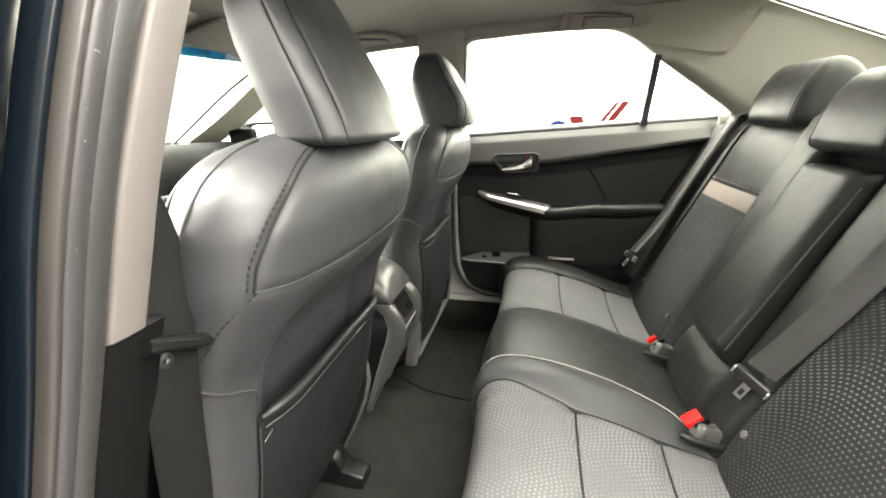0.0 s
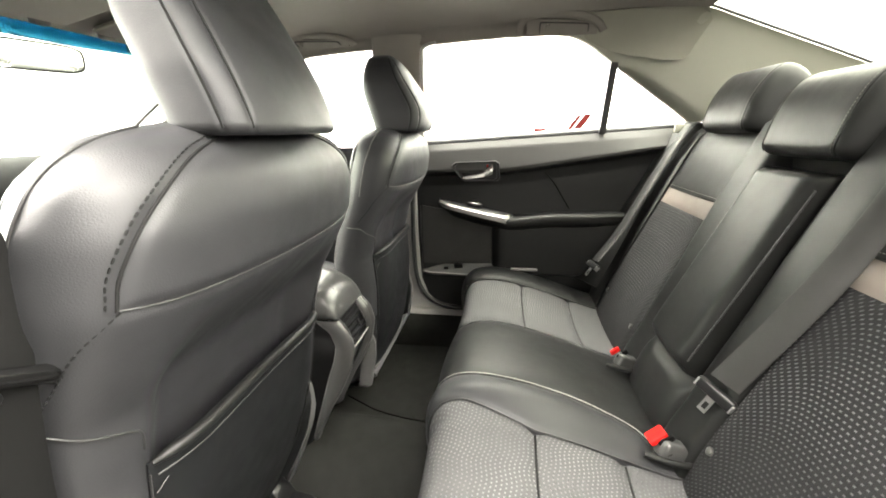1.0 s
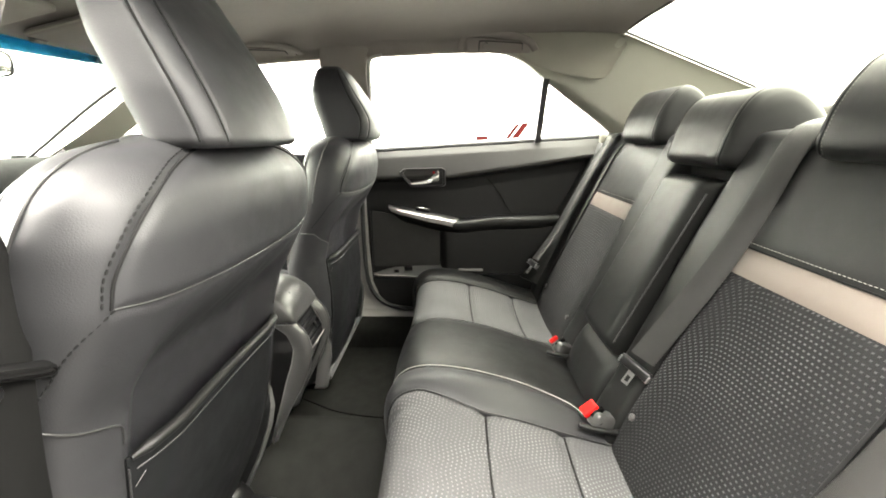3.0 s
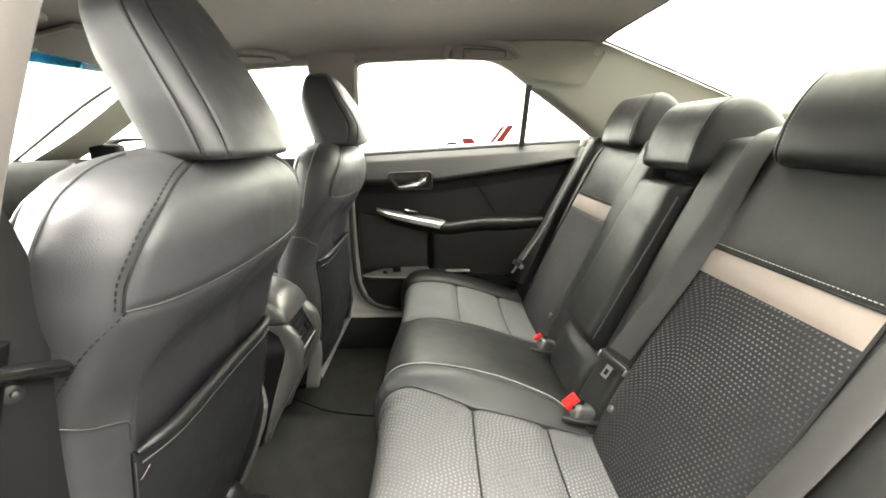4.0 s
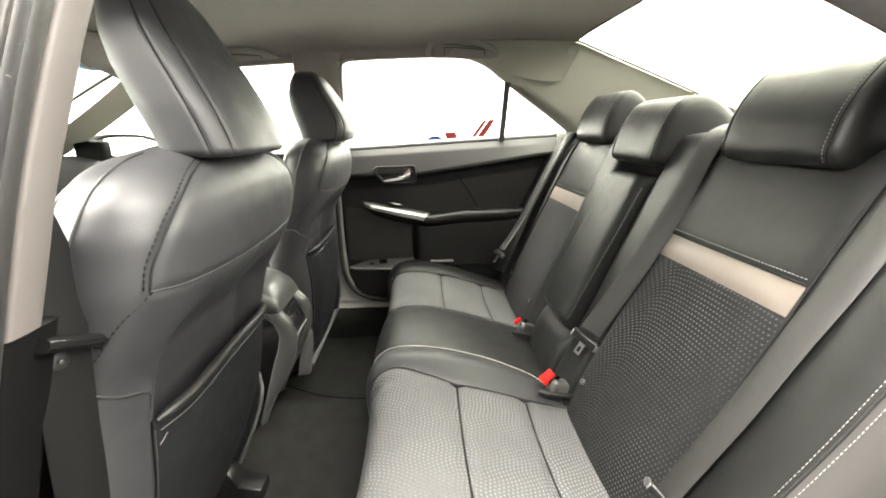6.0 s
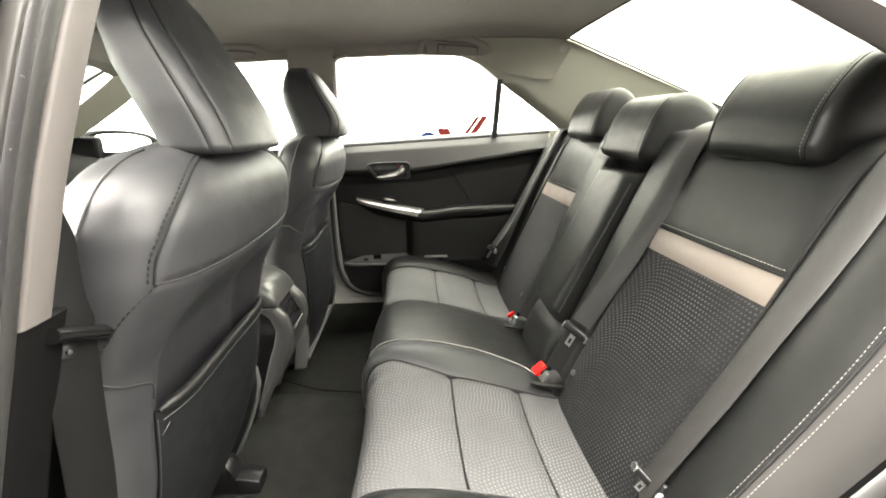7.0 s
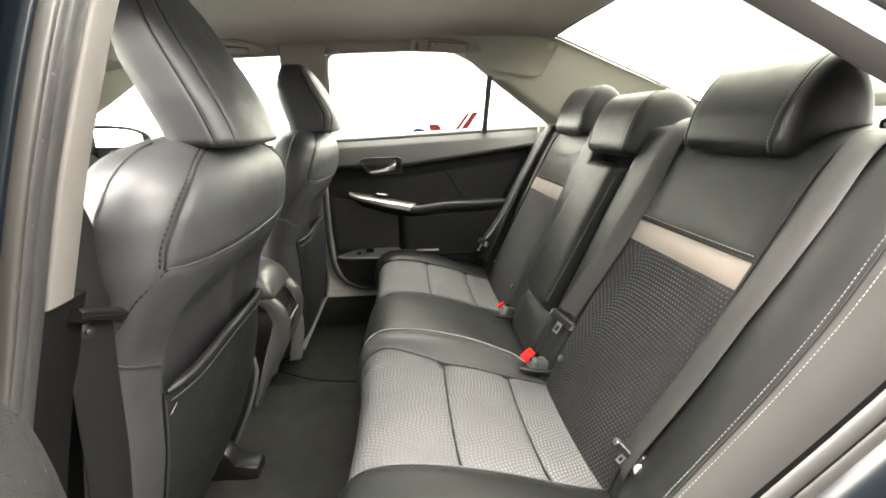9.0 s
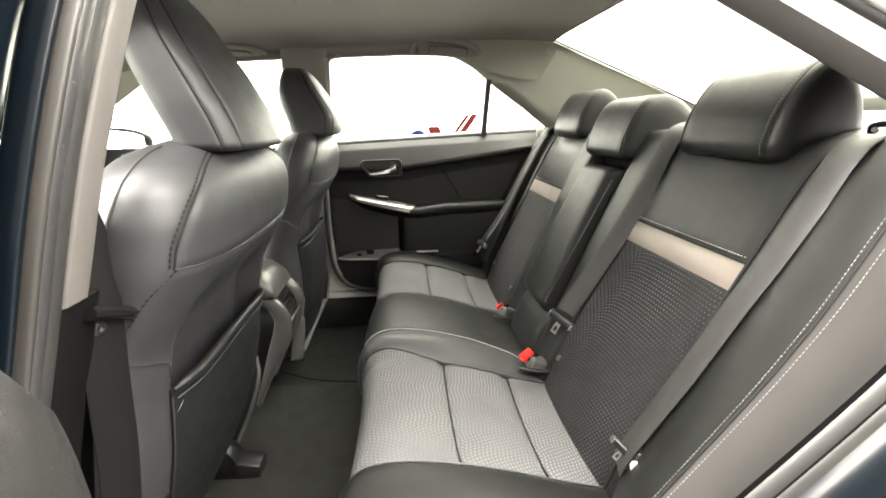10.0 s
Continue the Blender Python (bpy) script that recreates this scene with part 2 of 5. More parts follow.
# ---- mesh helpers ----
def add_mesh(name, verts, faces, mat, parent=None, label="", smooth=True):
    me = bpy.data.meshes.new(name)
    me.from_pydata([tuple(v) for v in verts], [], faces)
    me.update()
    bm = bmesh.new()
    bm.from_mesh(me)
    bmesh.ops.recalc_face_normals(bm, faces=bm.faces[:])
    bm.to_mesh(me)
    bm.free()
    if smooth:
        me.polygons.foreach_set("use_smooth", [True] * len(me.polygons))
        me.set_sharp_from_angle(angle=radians(50))
    me.materials.append(mat)
    ob = new(name, me)
    if parent is not None:
        ob.parent = parent
    if label:
        ob["label"] = label
    return ob


def part(name, bm, mat, parent=None, label="", smooth=True):
    me = bpy.data.meshes.new(name)
    bmesh.ops.recalc_face_normals(bm, faces=bm.faces[:])
    bm.to_mesh(me)
    bm.free()
    if smooth:
        me.polygons.foreach_set("use_smooth", [True] * len(me.polygons))
        me.set_sharp_from_angle(angle=radians(50))
    me.materials.append(mat)
    ob = new(name, me)
    if parent is not None:
        ob.parent = parent
    if label:
        ob["label"] = label
    return ob


def thing(name, label, category, group="", kind=""):
    return tagged(new(name), label, category, group, kind)


def loft(rings, cap=True, closed=True):
    """Vertices and faces of a skin over rings of equal length."""
    k = len(rings[0])
    verts = [p for r in rings for p in r]
    faces = []
    for i in range(len(rings) - 1):
        for j in range(k if closed else k - 1):
            a, b = i * k + j, i * k + (j + 1) % k
            faces.append((a, b, b + k, a + k))
    if cap:
        faces.append(tuple(range(k))[::-1])
        faces.append(tuple(range((len(rings) - 1) * k, len(rings) * k)))
    return verts, faces


def sheet(rows, thick, way):
    """A closed slab: the grid of rows, and the same moved by thick along way."""
    nr, nc = len(rows), len(rows[0])
    w = Vector(way) * thick
    verts = [Vector(p) for r in rows for p in r] + [Vector(p) + w for r in rows for p in r]
    off, faces = nr * nc, []
    for i in range(nr - 1):
        for j in range(nc - 1):
            a = i * nc + j
            q = (a, a + 1, a + nc + 1, a + nc)
            faces.append(q)
            faces.append(tuple(off + v for v in q[::-1]))
    rim = [j for j in range(nc)] + [i * nc + nc - 1 for i in range(1, nr)] + [(nr - 1) * nc + j for j in range(nc - 2, -1, -1)] + [i * nc for i in range(nr - 2, 0, -1)]
    for a, b in zip(rim, rim[1:] + rim[:1]):
        faces.append((b, a, a + off, b + off))
    return verts, faces


def spline(points, n):
    """n places along a smooth line through the points."""
    pts = [Vector(p) for p in points]
    if len(pts) == 2:
        return [pts[0].lerp(pts[1], i / (n - 1)) for i in range(n)]
    ext = [pts[0] * 2 - pts[1]] + pts + [pts[-1] * 2 - pts[-2]]
    dense = []
    for i in range(1, len(ext) - 2):
        p0, p1, p2, p3 = ext[i - 1:i + 3]
        for k in range(16):
            t = k / 16
            dense.append(0.5 * (2 * p1 + (p2 - p0) * t + (2 * p0 - 5 * p1 + 4 * p2 - p3) * t * t + (3 * p1 - p0 - 3 * p2 + p3) * t ** 3))
    dense.append(pts[-1])
    acc = [0.0]
    for a, b in zip(dense, dense[1:]):
        acc.append(acc[-1] + (b - a).length)
    out = []
    for i in range(n):
        s = acc[-1] * i / (n - 1)
        out.append(Vector([float(np.interp(s, acc, [d[k] for d in dense])) for k in range(3)]))
    return out


def tube_geo(points, r, segs=8, squash=1.0):
    rings = []
    up = Vector((0.13, 0.21, 1)).normalized()
    for i, p in enumerate(points):
        d = (points[min(i + 1, len(points) - 1)] - points[max(i - 1, 0)]).normalized()
        a = d.cross(up)
        if a.length < 0.05:
            a = d.cross(Vector((1, 0, 0)))
        a.normalize()
        b = a.cross(d).normalized()
        rr = r[i] if isinstance(r, (list, tuple)) else r
        rings.append([p + a * (rr * math.cos(2 * math.pi * k / segs)) + b * (rr * squash * math.sin(2 * math.pi * k / segs)) for k in range(segs)])
    return loft(rings)


def tube(name, points, r, mat, parent=None, n=24, segs=8, label="", squash=1.0):
    return add_mesh(name, *tube_geo(spline(points, n), r, segs, squash), mat, parent, label)


def stitch_row(name, points, mat, parent, step=0.0075, dash=0.0048, r=0.0008, out=(0, 0, 0)):
    """A row of thread stitches along a line, as one part."""
    length = sum((Vector(b) - Vector(a)).length for a, b in zip(points, points[1:]))
    n = max(4, int(length / step) * 2)
    pts = spline(points, n + 1)
    verts, faces = [], []
    o = Vector(out)
    for i in range(0, n, 2):
        a, b = pts[i] + o, pts[i + 1] + o
        c = a.lerp(b, dash / step * 2.0)
        v, f = tube_geo([a, a.lerp(c, 0.5), c], [r * 0.7, r, r * 0.7], 5)
        faces += [tuple(x + len(verts) for x in q) for q in f]
        verts += v
    return add_mesh(name, verts, faces, mat, parent)


def ribbon(name, centre, widths, across, thick, mat, parent=None, n=40, label=""):
    """A flat strap along a line; across gives its width's way at each end."""
    pts = spline(centre, n)
    rows = []
    for i, p in enumerate(pts):
        t = i / (n - 1)
        w = float(np.interp(t, np.linspace(0, 1, len(widths)), widths))
        a = Vector(across[0]).lerp(Vector(across[-1]), t).normalized()
        d = (pts[min(i + 1, n - 1)] - pts[max(i - 1, 0)]).normalized()
        nn = a.cross(d).normalized() * thick * 0.5
        h = a * w * 0.5
        rows.append([p - h + nn * 0.4, p - h * 0.96 + nn, p + h * 0.96 + nn, p + h + nn * 0.4, p + h - nn * 0.4, p + h * 0.96 - nn, p - h * 0.96 - nn, p - h - nn * 0.4])
    return add_mesh(name, *loft(rows), mat, parent, label)


def rounded(size, bevel, segs=3):
    bm = bmesh.new()
    bmesh.ops.create_cube(bm, size=1.0, matrix=Matrix.Diagonal((*size, 1)))
    bmesh.ops.bevel(bm, geom=bm.edges[:], offset=bevel, segments=segs, affect="EDGES", profile=0.5)
    return bm


def block(name, centre, size, bevel, mat, parent=None, label="", turn=(0, 0, 0), segs=3):
    bm = rounded(size, bevel, segs)
    bm.transform(pose(*centre, *turn))
    return part(name, bm, mat, parent, label, smooth=segs > 1)


def disc(name, centre, radius, depth, mat, parent=None, way=(1, 0, 0), segs=20, label="", bevel=0.25):
    bm = bmesh.new()
    bmesh.ops.create_cone(bm, cap_ends=True, segments=segs, radius1=radius, radius2=radius, depth=depth)
    rim = [e for e in bm.edges if abs(e.verts[0].co.z - e.verts[1].co.z) < 1e-6]
    bmesh.ops.bevel(bm, geom=rim, offset=min(depth, radius) * bevel, segments=2, affect="EDGES", profile=0.5)
    bm.transform(Matrix.Translation(centre) @ Vector(way).to_track_quat("Z", "Y").to_matrix().to_4x4())
    return part(name, bm, mat, parent, label)


def ip(x, xs, ys):
    return float(np.interp(x, xs, ys))


def soft_table(xs, ys, width):
    """The table as a dense, rounded one."""
    dense = np.linspace(xs[0], xs[-1], 300)
    vals = np.interp(dense, xs, ys)
    k = max(1, int(width / (dense[1] - dense[0])))
    pad = np.concatenate([2 * vals[0] - vals[k:0:-1], vals, 2 * vals[-1] - vals[-2:-k - 2:-1]])
    kern = np.hanning(2 * k + 3)[1:-1]
    return dense, np.convolve(pad, kern / kern.sum(), "valid")


# ---- studio ----
def studio():
    # The floor is out of view; its dark colour limits light from below.
    f = add_mesh("ground", *sheet([[(x, y, 0.0) for y in np.linspace(-7, 7, 8)] for x in np.linspace(-8, 8, 8)], 0.05, (0, 0, -1)), STUDIO_FLOOR)
    tagged(f, "unseen studio floor, darkened to bounce little light", "floor", kind="structure")
    w = add_mesh("wall_far", *sheet([[(x, 2.83, z) for z in np.linspace(0, 4, 6)] for x in np.linspace(-8, 8, 9)], 0.1, (0, 1, 0)), STUDIO_WHITE)
    tagged(w, "plain bright white studio wall", "wall", kind="structure")
    # Unseen wall, added almost black to keep light off the open side.
    n_ = add_mesh("wall_near", *sheet([[(x, -3.4, z) for z in np.linspace(0, 4.2, 6)] for x in np.linspace(-8, 8, 9)], 0.1, (0, -1, 0)), material("blocker_grey", (0.03, 0.03, 0.029), 0.8, var=0.05, vscale=2))
    tagged(n_, "unseen dark wall added to hold back light", "wall", kind="structure")
    sign = thing("wall_sign", "red and blue sign on the white studio wall", "sign")

    def flat(name, poly, mat):
        k = len(poly)
        verts = [(x, 2.826, z) for x, z in poly] + [(x, 2.814, z) for x, z in poly]
        faces = [tuple(range(k)), tuple(range(k, 2 * k))[::-1]] + [(i, (i + 1) % k, k + (i + 1) % k, k + i) for i in range(k)]
        add_mesh(name, verts, faces, mat, sign, smooth=False)

    flat("red_stroke", [(0.462, 1.150), (0.545, 1.150), (0.562, 1.135), (0.66, 0.86), (0.575, 0.86), (0.452, 1.135)], SIGN_RED)
    flat("red_stroke", [(0.505, 0.86), (0.805, 1.245), (0.845, 1.256), (0.556, 0.86)], SIGN_RED)
    flat("red_stroke", [(0.572, 0.86), (0.862, 1.256), (0.918, 1.256), (0.640, 0.86)], SIGN_RED)
    flat("blue_ring", [(0.365 + 0.095 * math.cos(a), 1.022 + 0.098 * math.sin(a)) for a in np.linspace(0, 2 * math.pi, 28)[:-1]], SIGN_BLUE)
    flat("blue_bar", [(0.73, 1.005), (0.83, 1.005), (0.83, 1.035), (0.73, 1.035)], SIGN_BLUE)


studio()


# ---- body shell ----
def roof_z(x, y):
    zc = ip(x, [-0.80, -0.6, -0.4, 0.0, 0.4, 0.6, 0.8], [1.368, 1.41, 1.442, 1.478, 1.488, 1.483, 1.462])
    a = max(0.0, abs(y) - 0.28) / 0.22
    return zc - 0.035 * a * a * (1 - 0.8 * min(1, max(0, (x - 0.3) / 0.45)))


def belt_z(x):
    return 1.10 + 0.056 * (x + 0.03)


def wall_y(z):
    """How far the side glass stands from the middle at a height."""
    return 0.705 - 0.56 * max(0.0, z - 1.10)


def shell():
    xs = np.linspace(-0.78, 0.78, 34)
    ys = np.linspace(-0.50, 0.50, 21)
    c = add_mesh("ceiling", *sheet([[(x, y, roof_z(x, y)) for y in ys] for x in xs], 0.03, (0, 0, 1)), HEADLINING)
    tagged(c, "grey woven car roof lining", "ceiling", kind="structure")
    rows = [[(x, y, roof_z(x, y * 0.8) + 0.045 - 0.05 * max(0, abs(y) - 0.5) / 0.12) for y in np.linspace(-0.62, 0.62, 15)] for x in np.linspace(-0.82, 0.80, 14)]
    tagged(add_mesh("roof_skin", *sheet(rows, 0.012, (0, 0, 1)), PAINT), "dark blue painted outer roof panel", "roof", kind="structure")
    # side trim from the window's upper edge to the roof lining and the rear glass
    low = [(-0.78, 1.345), (-0.45, 1.385), (-0.2, 1.400), (-0.05, 1.404), (0.12, 1.412), (0.28, 1.416), (0.40, 1.412), (0.47, 1.388), (0.53, 1.350), (0.60, 1.305), (0.70, 1.243), (0.78, 1.193), (0.845, 1.150)]
    high = [(-0.78, 0.50, 1.352), (-0.45, 0.497, 1.40), (-0.2, 0.497, 1.43), (-0.05, 0.497, 1.44), (0.12, 0.497, 1.447), (0.28, 0.497, 1.455), (0.45, 0.497, 1.462), (0.60, 0.497, 1.466), (0.70, 0.497, 1.464), (0.775, 0.498, 1.460), (0.93, 0.50, 1.402), (1.12, 0.505, 1.333), (1.40, 0.51, 1.228)]
    for side, name, mat, part_of, lab in ((1, "trim_far", HEADLINING, (0, 41), "grey roof lining above the side windows"), (1, "trim_far_pillar", BEIGE, (40, 60), "pale grey-beige moulded rear pillar cover"), (-1, "trim_near", TRIM_SHADED, (0, 60), "roof side trim above the open door, darkened for shade")):
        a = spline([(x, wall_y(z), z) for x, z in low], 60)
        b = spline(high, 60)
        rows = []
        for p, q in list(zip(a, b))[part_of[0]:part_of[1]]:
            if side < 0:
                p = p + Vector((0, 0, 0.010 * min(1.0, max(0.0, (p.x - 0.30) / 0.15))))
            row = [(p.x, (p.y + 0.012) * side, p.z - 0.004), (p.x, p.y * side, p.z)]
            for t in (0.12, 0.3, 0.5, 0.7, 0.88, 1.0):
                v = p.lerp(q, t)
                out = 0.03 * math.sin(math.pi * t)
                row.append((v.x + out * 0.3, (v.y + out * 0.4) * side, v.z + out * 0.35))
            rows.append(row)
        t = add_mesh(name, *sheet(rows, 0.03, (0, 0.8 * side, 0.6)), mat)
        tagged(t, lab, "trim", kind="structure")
    # roof lining lapped over the top of the rear pillar trims
    edge = spline([(0.46, 0.540, 1.402), (0.52, 0.556, 1.375), (0.601, 0.564, 1.355), (0.645, 0.568, 1.348), (0.701, 0.570, 1.340), (0.757, 0.566, 1.342), (0.776, 0.543, 1.380), (0.789, 0.525, 1.410), (0.797, 0.510, 1.432)], 30)
    head = spline([(0.42, 0.497, 1.462), (0.60, 0.497, 1.466), (0.70, 0.497, 1.464), (0.77, 0.499, 1.460), (0.785, 0.500, 1.450)], 30)
    for side, nm in ((1, "ceiling_lap_far"), (-1, "ceiling_lap_near")):
        rows = []
        for p, q in zip(edge, head):
            r = []
            for t in np.linspace(0, 1, 7):
                v = p.lerp(q, t)
                bow = 0.016 * math.sin(math.pi * t)
                r.append((v.x - 0.002, (v.y + bow * 0.4 - 0.005) * side, v.z + bow * 0.35 - 0.003))
            rows.append(r)
        # far lap coloured as lit lining, near lap as shaded
        tagged(add_mesh(nm, *sheet(rows, 0.004, (0, side * 0.8, 0.6)), LAP if side > 0 else TRIM_SHADED), "grey roof lining lapped over the rear pillar", "ceiling", kind="structure")
    # boot lid and ledge behind the rear window
    rows = [[(x, y, ip(x, [1.50, 1.56, 1.75, 2.1], [1.10, 1.135, 1.15, 1.12]) - 0.03 * (y / 0.7) ** 2) for y in np.linspace(-0.72, 0.72, 13)] for x in np.linspace(1.50, 2.1, 10)]
    tagged(add_mesh("boot_lid", *sheet(rows, 0.02, (0, 0, -1)), PAINT), "dark blue painted boot lid behind the rear window", "car body", kind="structure")
    bar = [[(1.42 + a, y, 1.218 + b_) for a, b_ in ((-0.02, -0.02), (-0.022, 0.008), (-0.012, 0.018), (0.03, 0.022), (0.04, -0.02))] for y in np.linspace(-0.58, 0.58, 9)]
    tagged(add_mesh("trim_rear_ledge", *loft(bar), SHELF_GREY), "pale ledge along the foot of the rear window", "trim", kind="structure")
    # far pillar between the two side windows
    rows = []
    for z in np.linspace(1.06, 1.43, 14):
        lean = (z - 1.06) * 0.12
        rows.append([(x0 + lean, wall_y(z) - d, z) for x0, d in ((-0.26, -0.02), (-0.245, 0.012), (-0.20, 0.022), (-0.14, 0.022), (-0.10, 0.012), (-0.085, -0.02))])
    p = add_mesh("trim_pillar", *sheet(rows, 0.02, (0, 1, 0)), HEADLINING)
    tagged(p, "warm beige plastic pillar cover between side windows", "trim", kind="structure")
    # floor with tunnel
    rows = []
    for x in np.linspace(-1.5, 0.9, 50):
        r = []
        for y in np.linspace(-0.70, 0.70, 81):
            z = 0.285 + 0.075 * math.exp(-(y / 0.13) ** 4) * max(0.0, min(1.0, (0.25 - x) / 0.15))
            z += 0.13 * min(1.0, max(0, abs(y) - 0.615) / 0.035)
            z += 0.10 * max(0.0, min(1.0, (x - 0.12) / 0.12))
            z += 0.004 * noise.noise((x * 9, y * 9, 0))
            r.append((x, y, z))
        rows.append(r)
    f = add_mesh("floor", *sheet(rows, 0.04, (0, 0, -1)), CARPET)
    tagged(f, "dark grey carpet with a centre tunnel", "carpet", kind="structure")
    # black tube drawn for the carpet edge and the shadow along it
    for nm, pts in (("carpet_joint", [(-0.235, 0.165, 0.352), (-0.19, 0.132, 0.361), (-0.12, 0.093, 0.364), (-0.046, 0.070, 0.366), (0.04, 0.058, 0.366)]),):
        tagged(tube(nm, pts, 0.0025, MATTE, n=30, segs=6), "dark line for the carpet edge and its shadow", "carpet", kind="structure")
    # far sill plate and pillar foot
    prof = [(0.652, 0.36), (0.655, 0.420), (0.668, 0.436), (0.70, 0.443), (0.73, 0.44), (0.73, 0.33), (0.652, 0.33)]
    near = add_mesh("sill_near", *loft([[(x, -y - 0.02, z) for y, z in prof] for x in np.linspace(-0.35, 0.62, 12)]), SILL)
    tagged(near, "pale grey plastic sill plate of the open door", "sill", kind="structure")
    s = add_mesh("trim_sill", *loft([[(x, y, z + 0.0) for y, z in prof] for x in np.linspace(-1.0, 0.5, 16)]), SILL)
    tagged(s, "pale grey plastic door sill plate", "sill", kind="structure")
    foot = []
    for z, x0, x1 in ((0.44, -0.36, -0.01), (0.455, -0.34, -0.035), (0.50, -0.31, -0.072), (0.56, -0.29, -0.098), (0.70, -0.27, -0.108), (0.90, -0.26, -0.112), (1.08, -0.255, -0.10)):
        foot.append([(x0, 0.745, z), (x0, 0.675, z), (x0 + 0.02, 0.662, z), (x1 - 0.025, 0.662, z), (x1, 0.675, z), (x1, 0.745, z)])
    b = add_mesh("trim_pillar_foot", *loft(foot), SILL)
    tagged(b, "pale grey lower pillar cover", "trim", kind="structure")
    # rear shelf
    rows = [[(x, y, ip(x, [0.86, 0.95, 1.1, 1.5], [1.12, 1.128, 1.135, 1.17])) for y in np.linspace(-0.66, 0.66, 15)] for x in np.linspace(0.86, 1.5, 12)]
    d = add_mesh("rear_shelf", *sheet(rows, 0.03, (0, 0, -1)), SHELF_GREY)
    tagged(d, "dark flat parcel shelf below the rear window", "shelf", kind="structure")
    # bulkheads that close the cabin
    for nm, rws, way in (
        ("wall_boot", [[(0.93, y, z) for z in (0.3, 0.7, 1.11)] for y in np.linspace(-0.72, 0.72, 5)], (1, 0, 0)),
        ("wall_front", [[(-1.55, y, z) for z in (0.28, 0.6, 0.99)] for y in np.linspace(-0.74, 0.74, 5)], (-1, 0, 0)),
        ("wall_near_front_door", [[(x, -0.76, z) for z in (0.25, 0.7, 1.07)] for x in np.linspace(-1.55, -0.16, 5)], (0, -1, 0)),
        ("wall_far_front_door", [[(x, 0.72, z) for z in (0.25, 0.7, 1.08)] for x in np.linspace(-1.55, -0.26, 5)], (0, 1, 0)),
        ("wall_far_quarter", [[(x, 0.735, z) for z in (0.25, 0.7, 1.080 + 0.056 * (x + 0.03))] for x in np.linspace(-0.25, 1.5, 8)], (0, 1, 0)),
        ("wall_near_quarter", [[(x, -0.72, z) for z in (ip(x, [0.7, 1.0], [0.3, 0.7]), 0.9, 1.13)] for x in np.linspace(1.0, 1.5, 5)], (0, -1, 0)),
    ):
        tagged(add_mesh(nm, *sheet(rws, 0.03, way), VINYL), "dark vinyl covered inner body wall", "wall", kind="structure")
    # panes
    def pane(name, rws, mat, label, way=(0, 0.87, 0.49)):
        g = add_mesh(name, *sheet(rws, 0.004, way), mat)
        g.visible_shadow = False
        return tagged(g, label, "window", kind="structure")

    pane("window_1", [[(x, wall_y(z) + 0.015, z) for z in np.linspace(1.09, 1.43, 6)] for x in np.linspace(-0.1, 0.535, 8)], PANE_SIDE, "clear fixed-up rear side window, bright beyond")
    pane("window_2", [[(x, wall_y(z) + 0.015, z) for z in np.linspace(1.09, 1.42, 6)] for x in np.linspace(-1.15, -0.23, 8)], PANE_SIDE, "clear front side window, bright beyond")
    pane("window_3", [[(ip(z, [1.1, 1.43], [0.56, 0.555]), wall_y(z) + 0.015, z) for z in np.linspace(1.11, 1.40, 6)], [(0.87, wall_y(z) + 0.015, z) for z in np.linspace(1.11, 1.40, 6)]], PANE_SIDE, "small triangular quarter window")
    pane("window_4", [[(ip(t, [0, 1], [0.775, 1.46]), y, ip(t, [0, 0.5, 1], [1.462, 1.34, 1.205]) + 0.02) for y in np.linspace(-0.52, 0.52, 8)] for t in np.linspace(0, 1, 8)], PANE_REAR, "sloping tinted rear window", (0.35, 0, 0.94))
    def band_foot(y):
        """How far forward the shade band reaches, less towards the sides."""
        return -0.838 + 0.06 * abs(y)

    pane("windscreen", [[(ip(t, [0, 1], [band_foot(y), -1.52]), y * (1 + 0.2 * t), ip(t, [0, 1], [1.333 + (band_foot(y) + 0.87) * 0.467, 1.03])) for y in np.linspace(-0.58, 0.58, 8)] for t in np.linspace(0, 1, 8)], PANE_FRONT, "sloping clear windscreen", (-0.42, 0, 0.9))
    # the band is deepest along its upper edge
    pane("windscreen_band", [[(ip(t, [0, 1], [-0.76, band_foot(y)]), y, ip(t, [0, 1], [1.385, 1.333 + (band_foot(y) + 0.87) * 0.467])) for y in np.linspace(-0.56, 0.56, 8)] for t in np.linspace(0, 1, 3)], PANE_BLUE, "blue shade band along the windscreen top", (-0.42, 0, 0.9))
    # rubber edge of the rear glass
    e = tube("trim_rear_glass", [(1.40, 0.507, 1.232), (1.12, 0.50, 1.338), (0.93, 0.495, 1.408), (0.80, 0.49, 1.456), (0.775, 0.47, 1.464), (0.772, 0.2, 1.466), (0.772, -0.2, 1.466), (0.775, -0.47, 1.464), (0.80, -0.49, 1.456), (0.93, -0.495, 1.408), (1.12, -0.50, 1.338), (1.40, -0.507, 1.232)], 0.0045, RUBBER, n=90)
    tagged(e, "black rubber edge of the rear window", "seal", kind="structure")


shell()


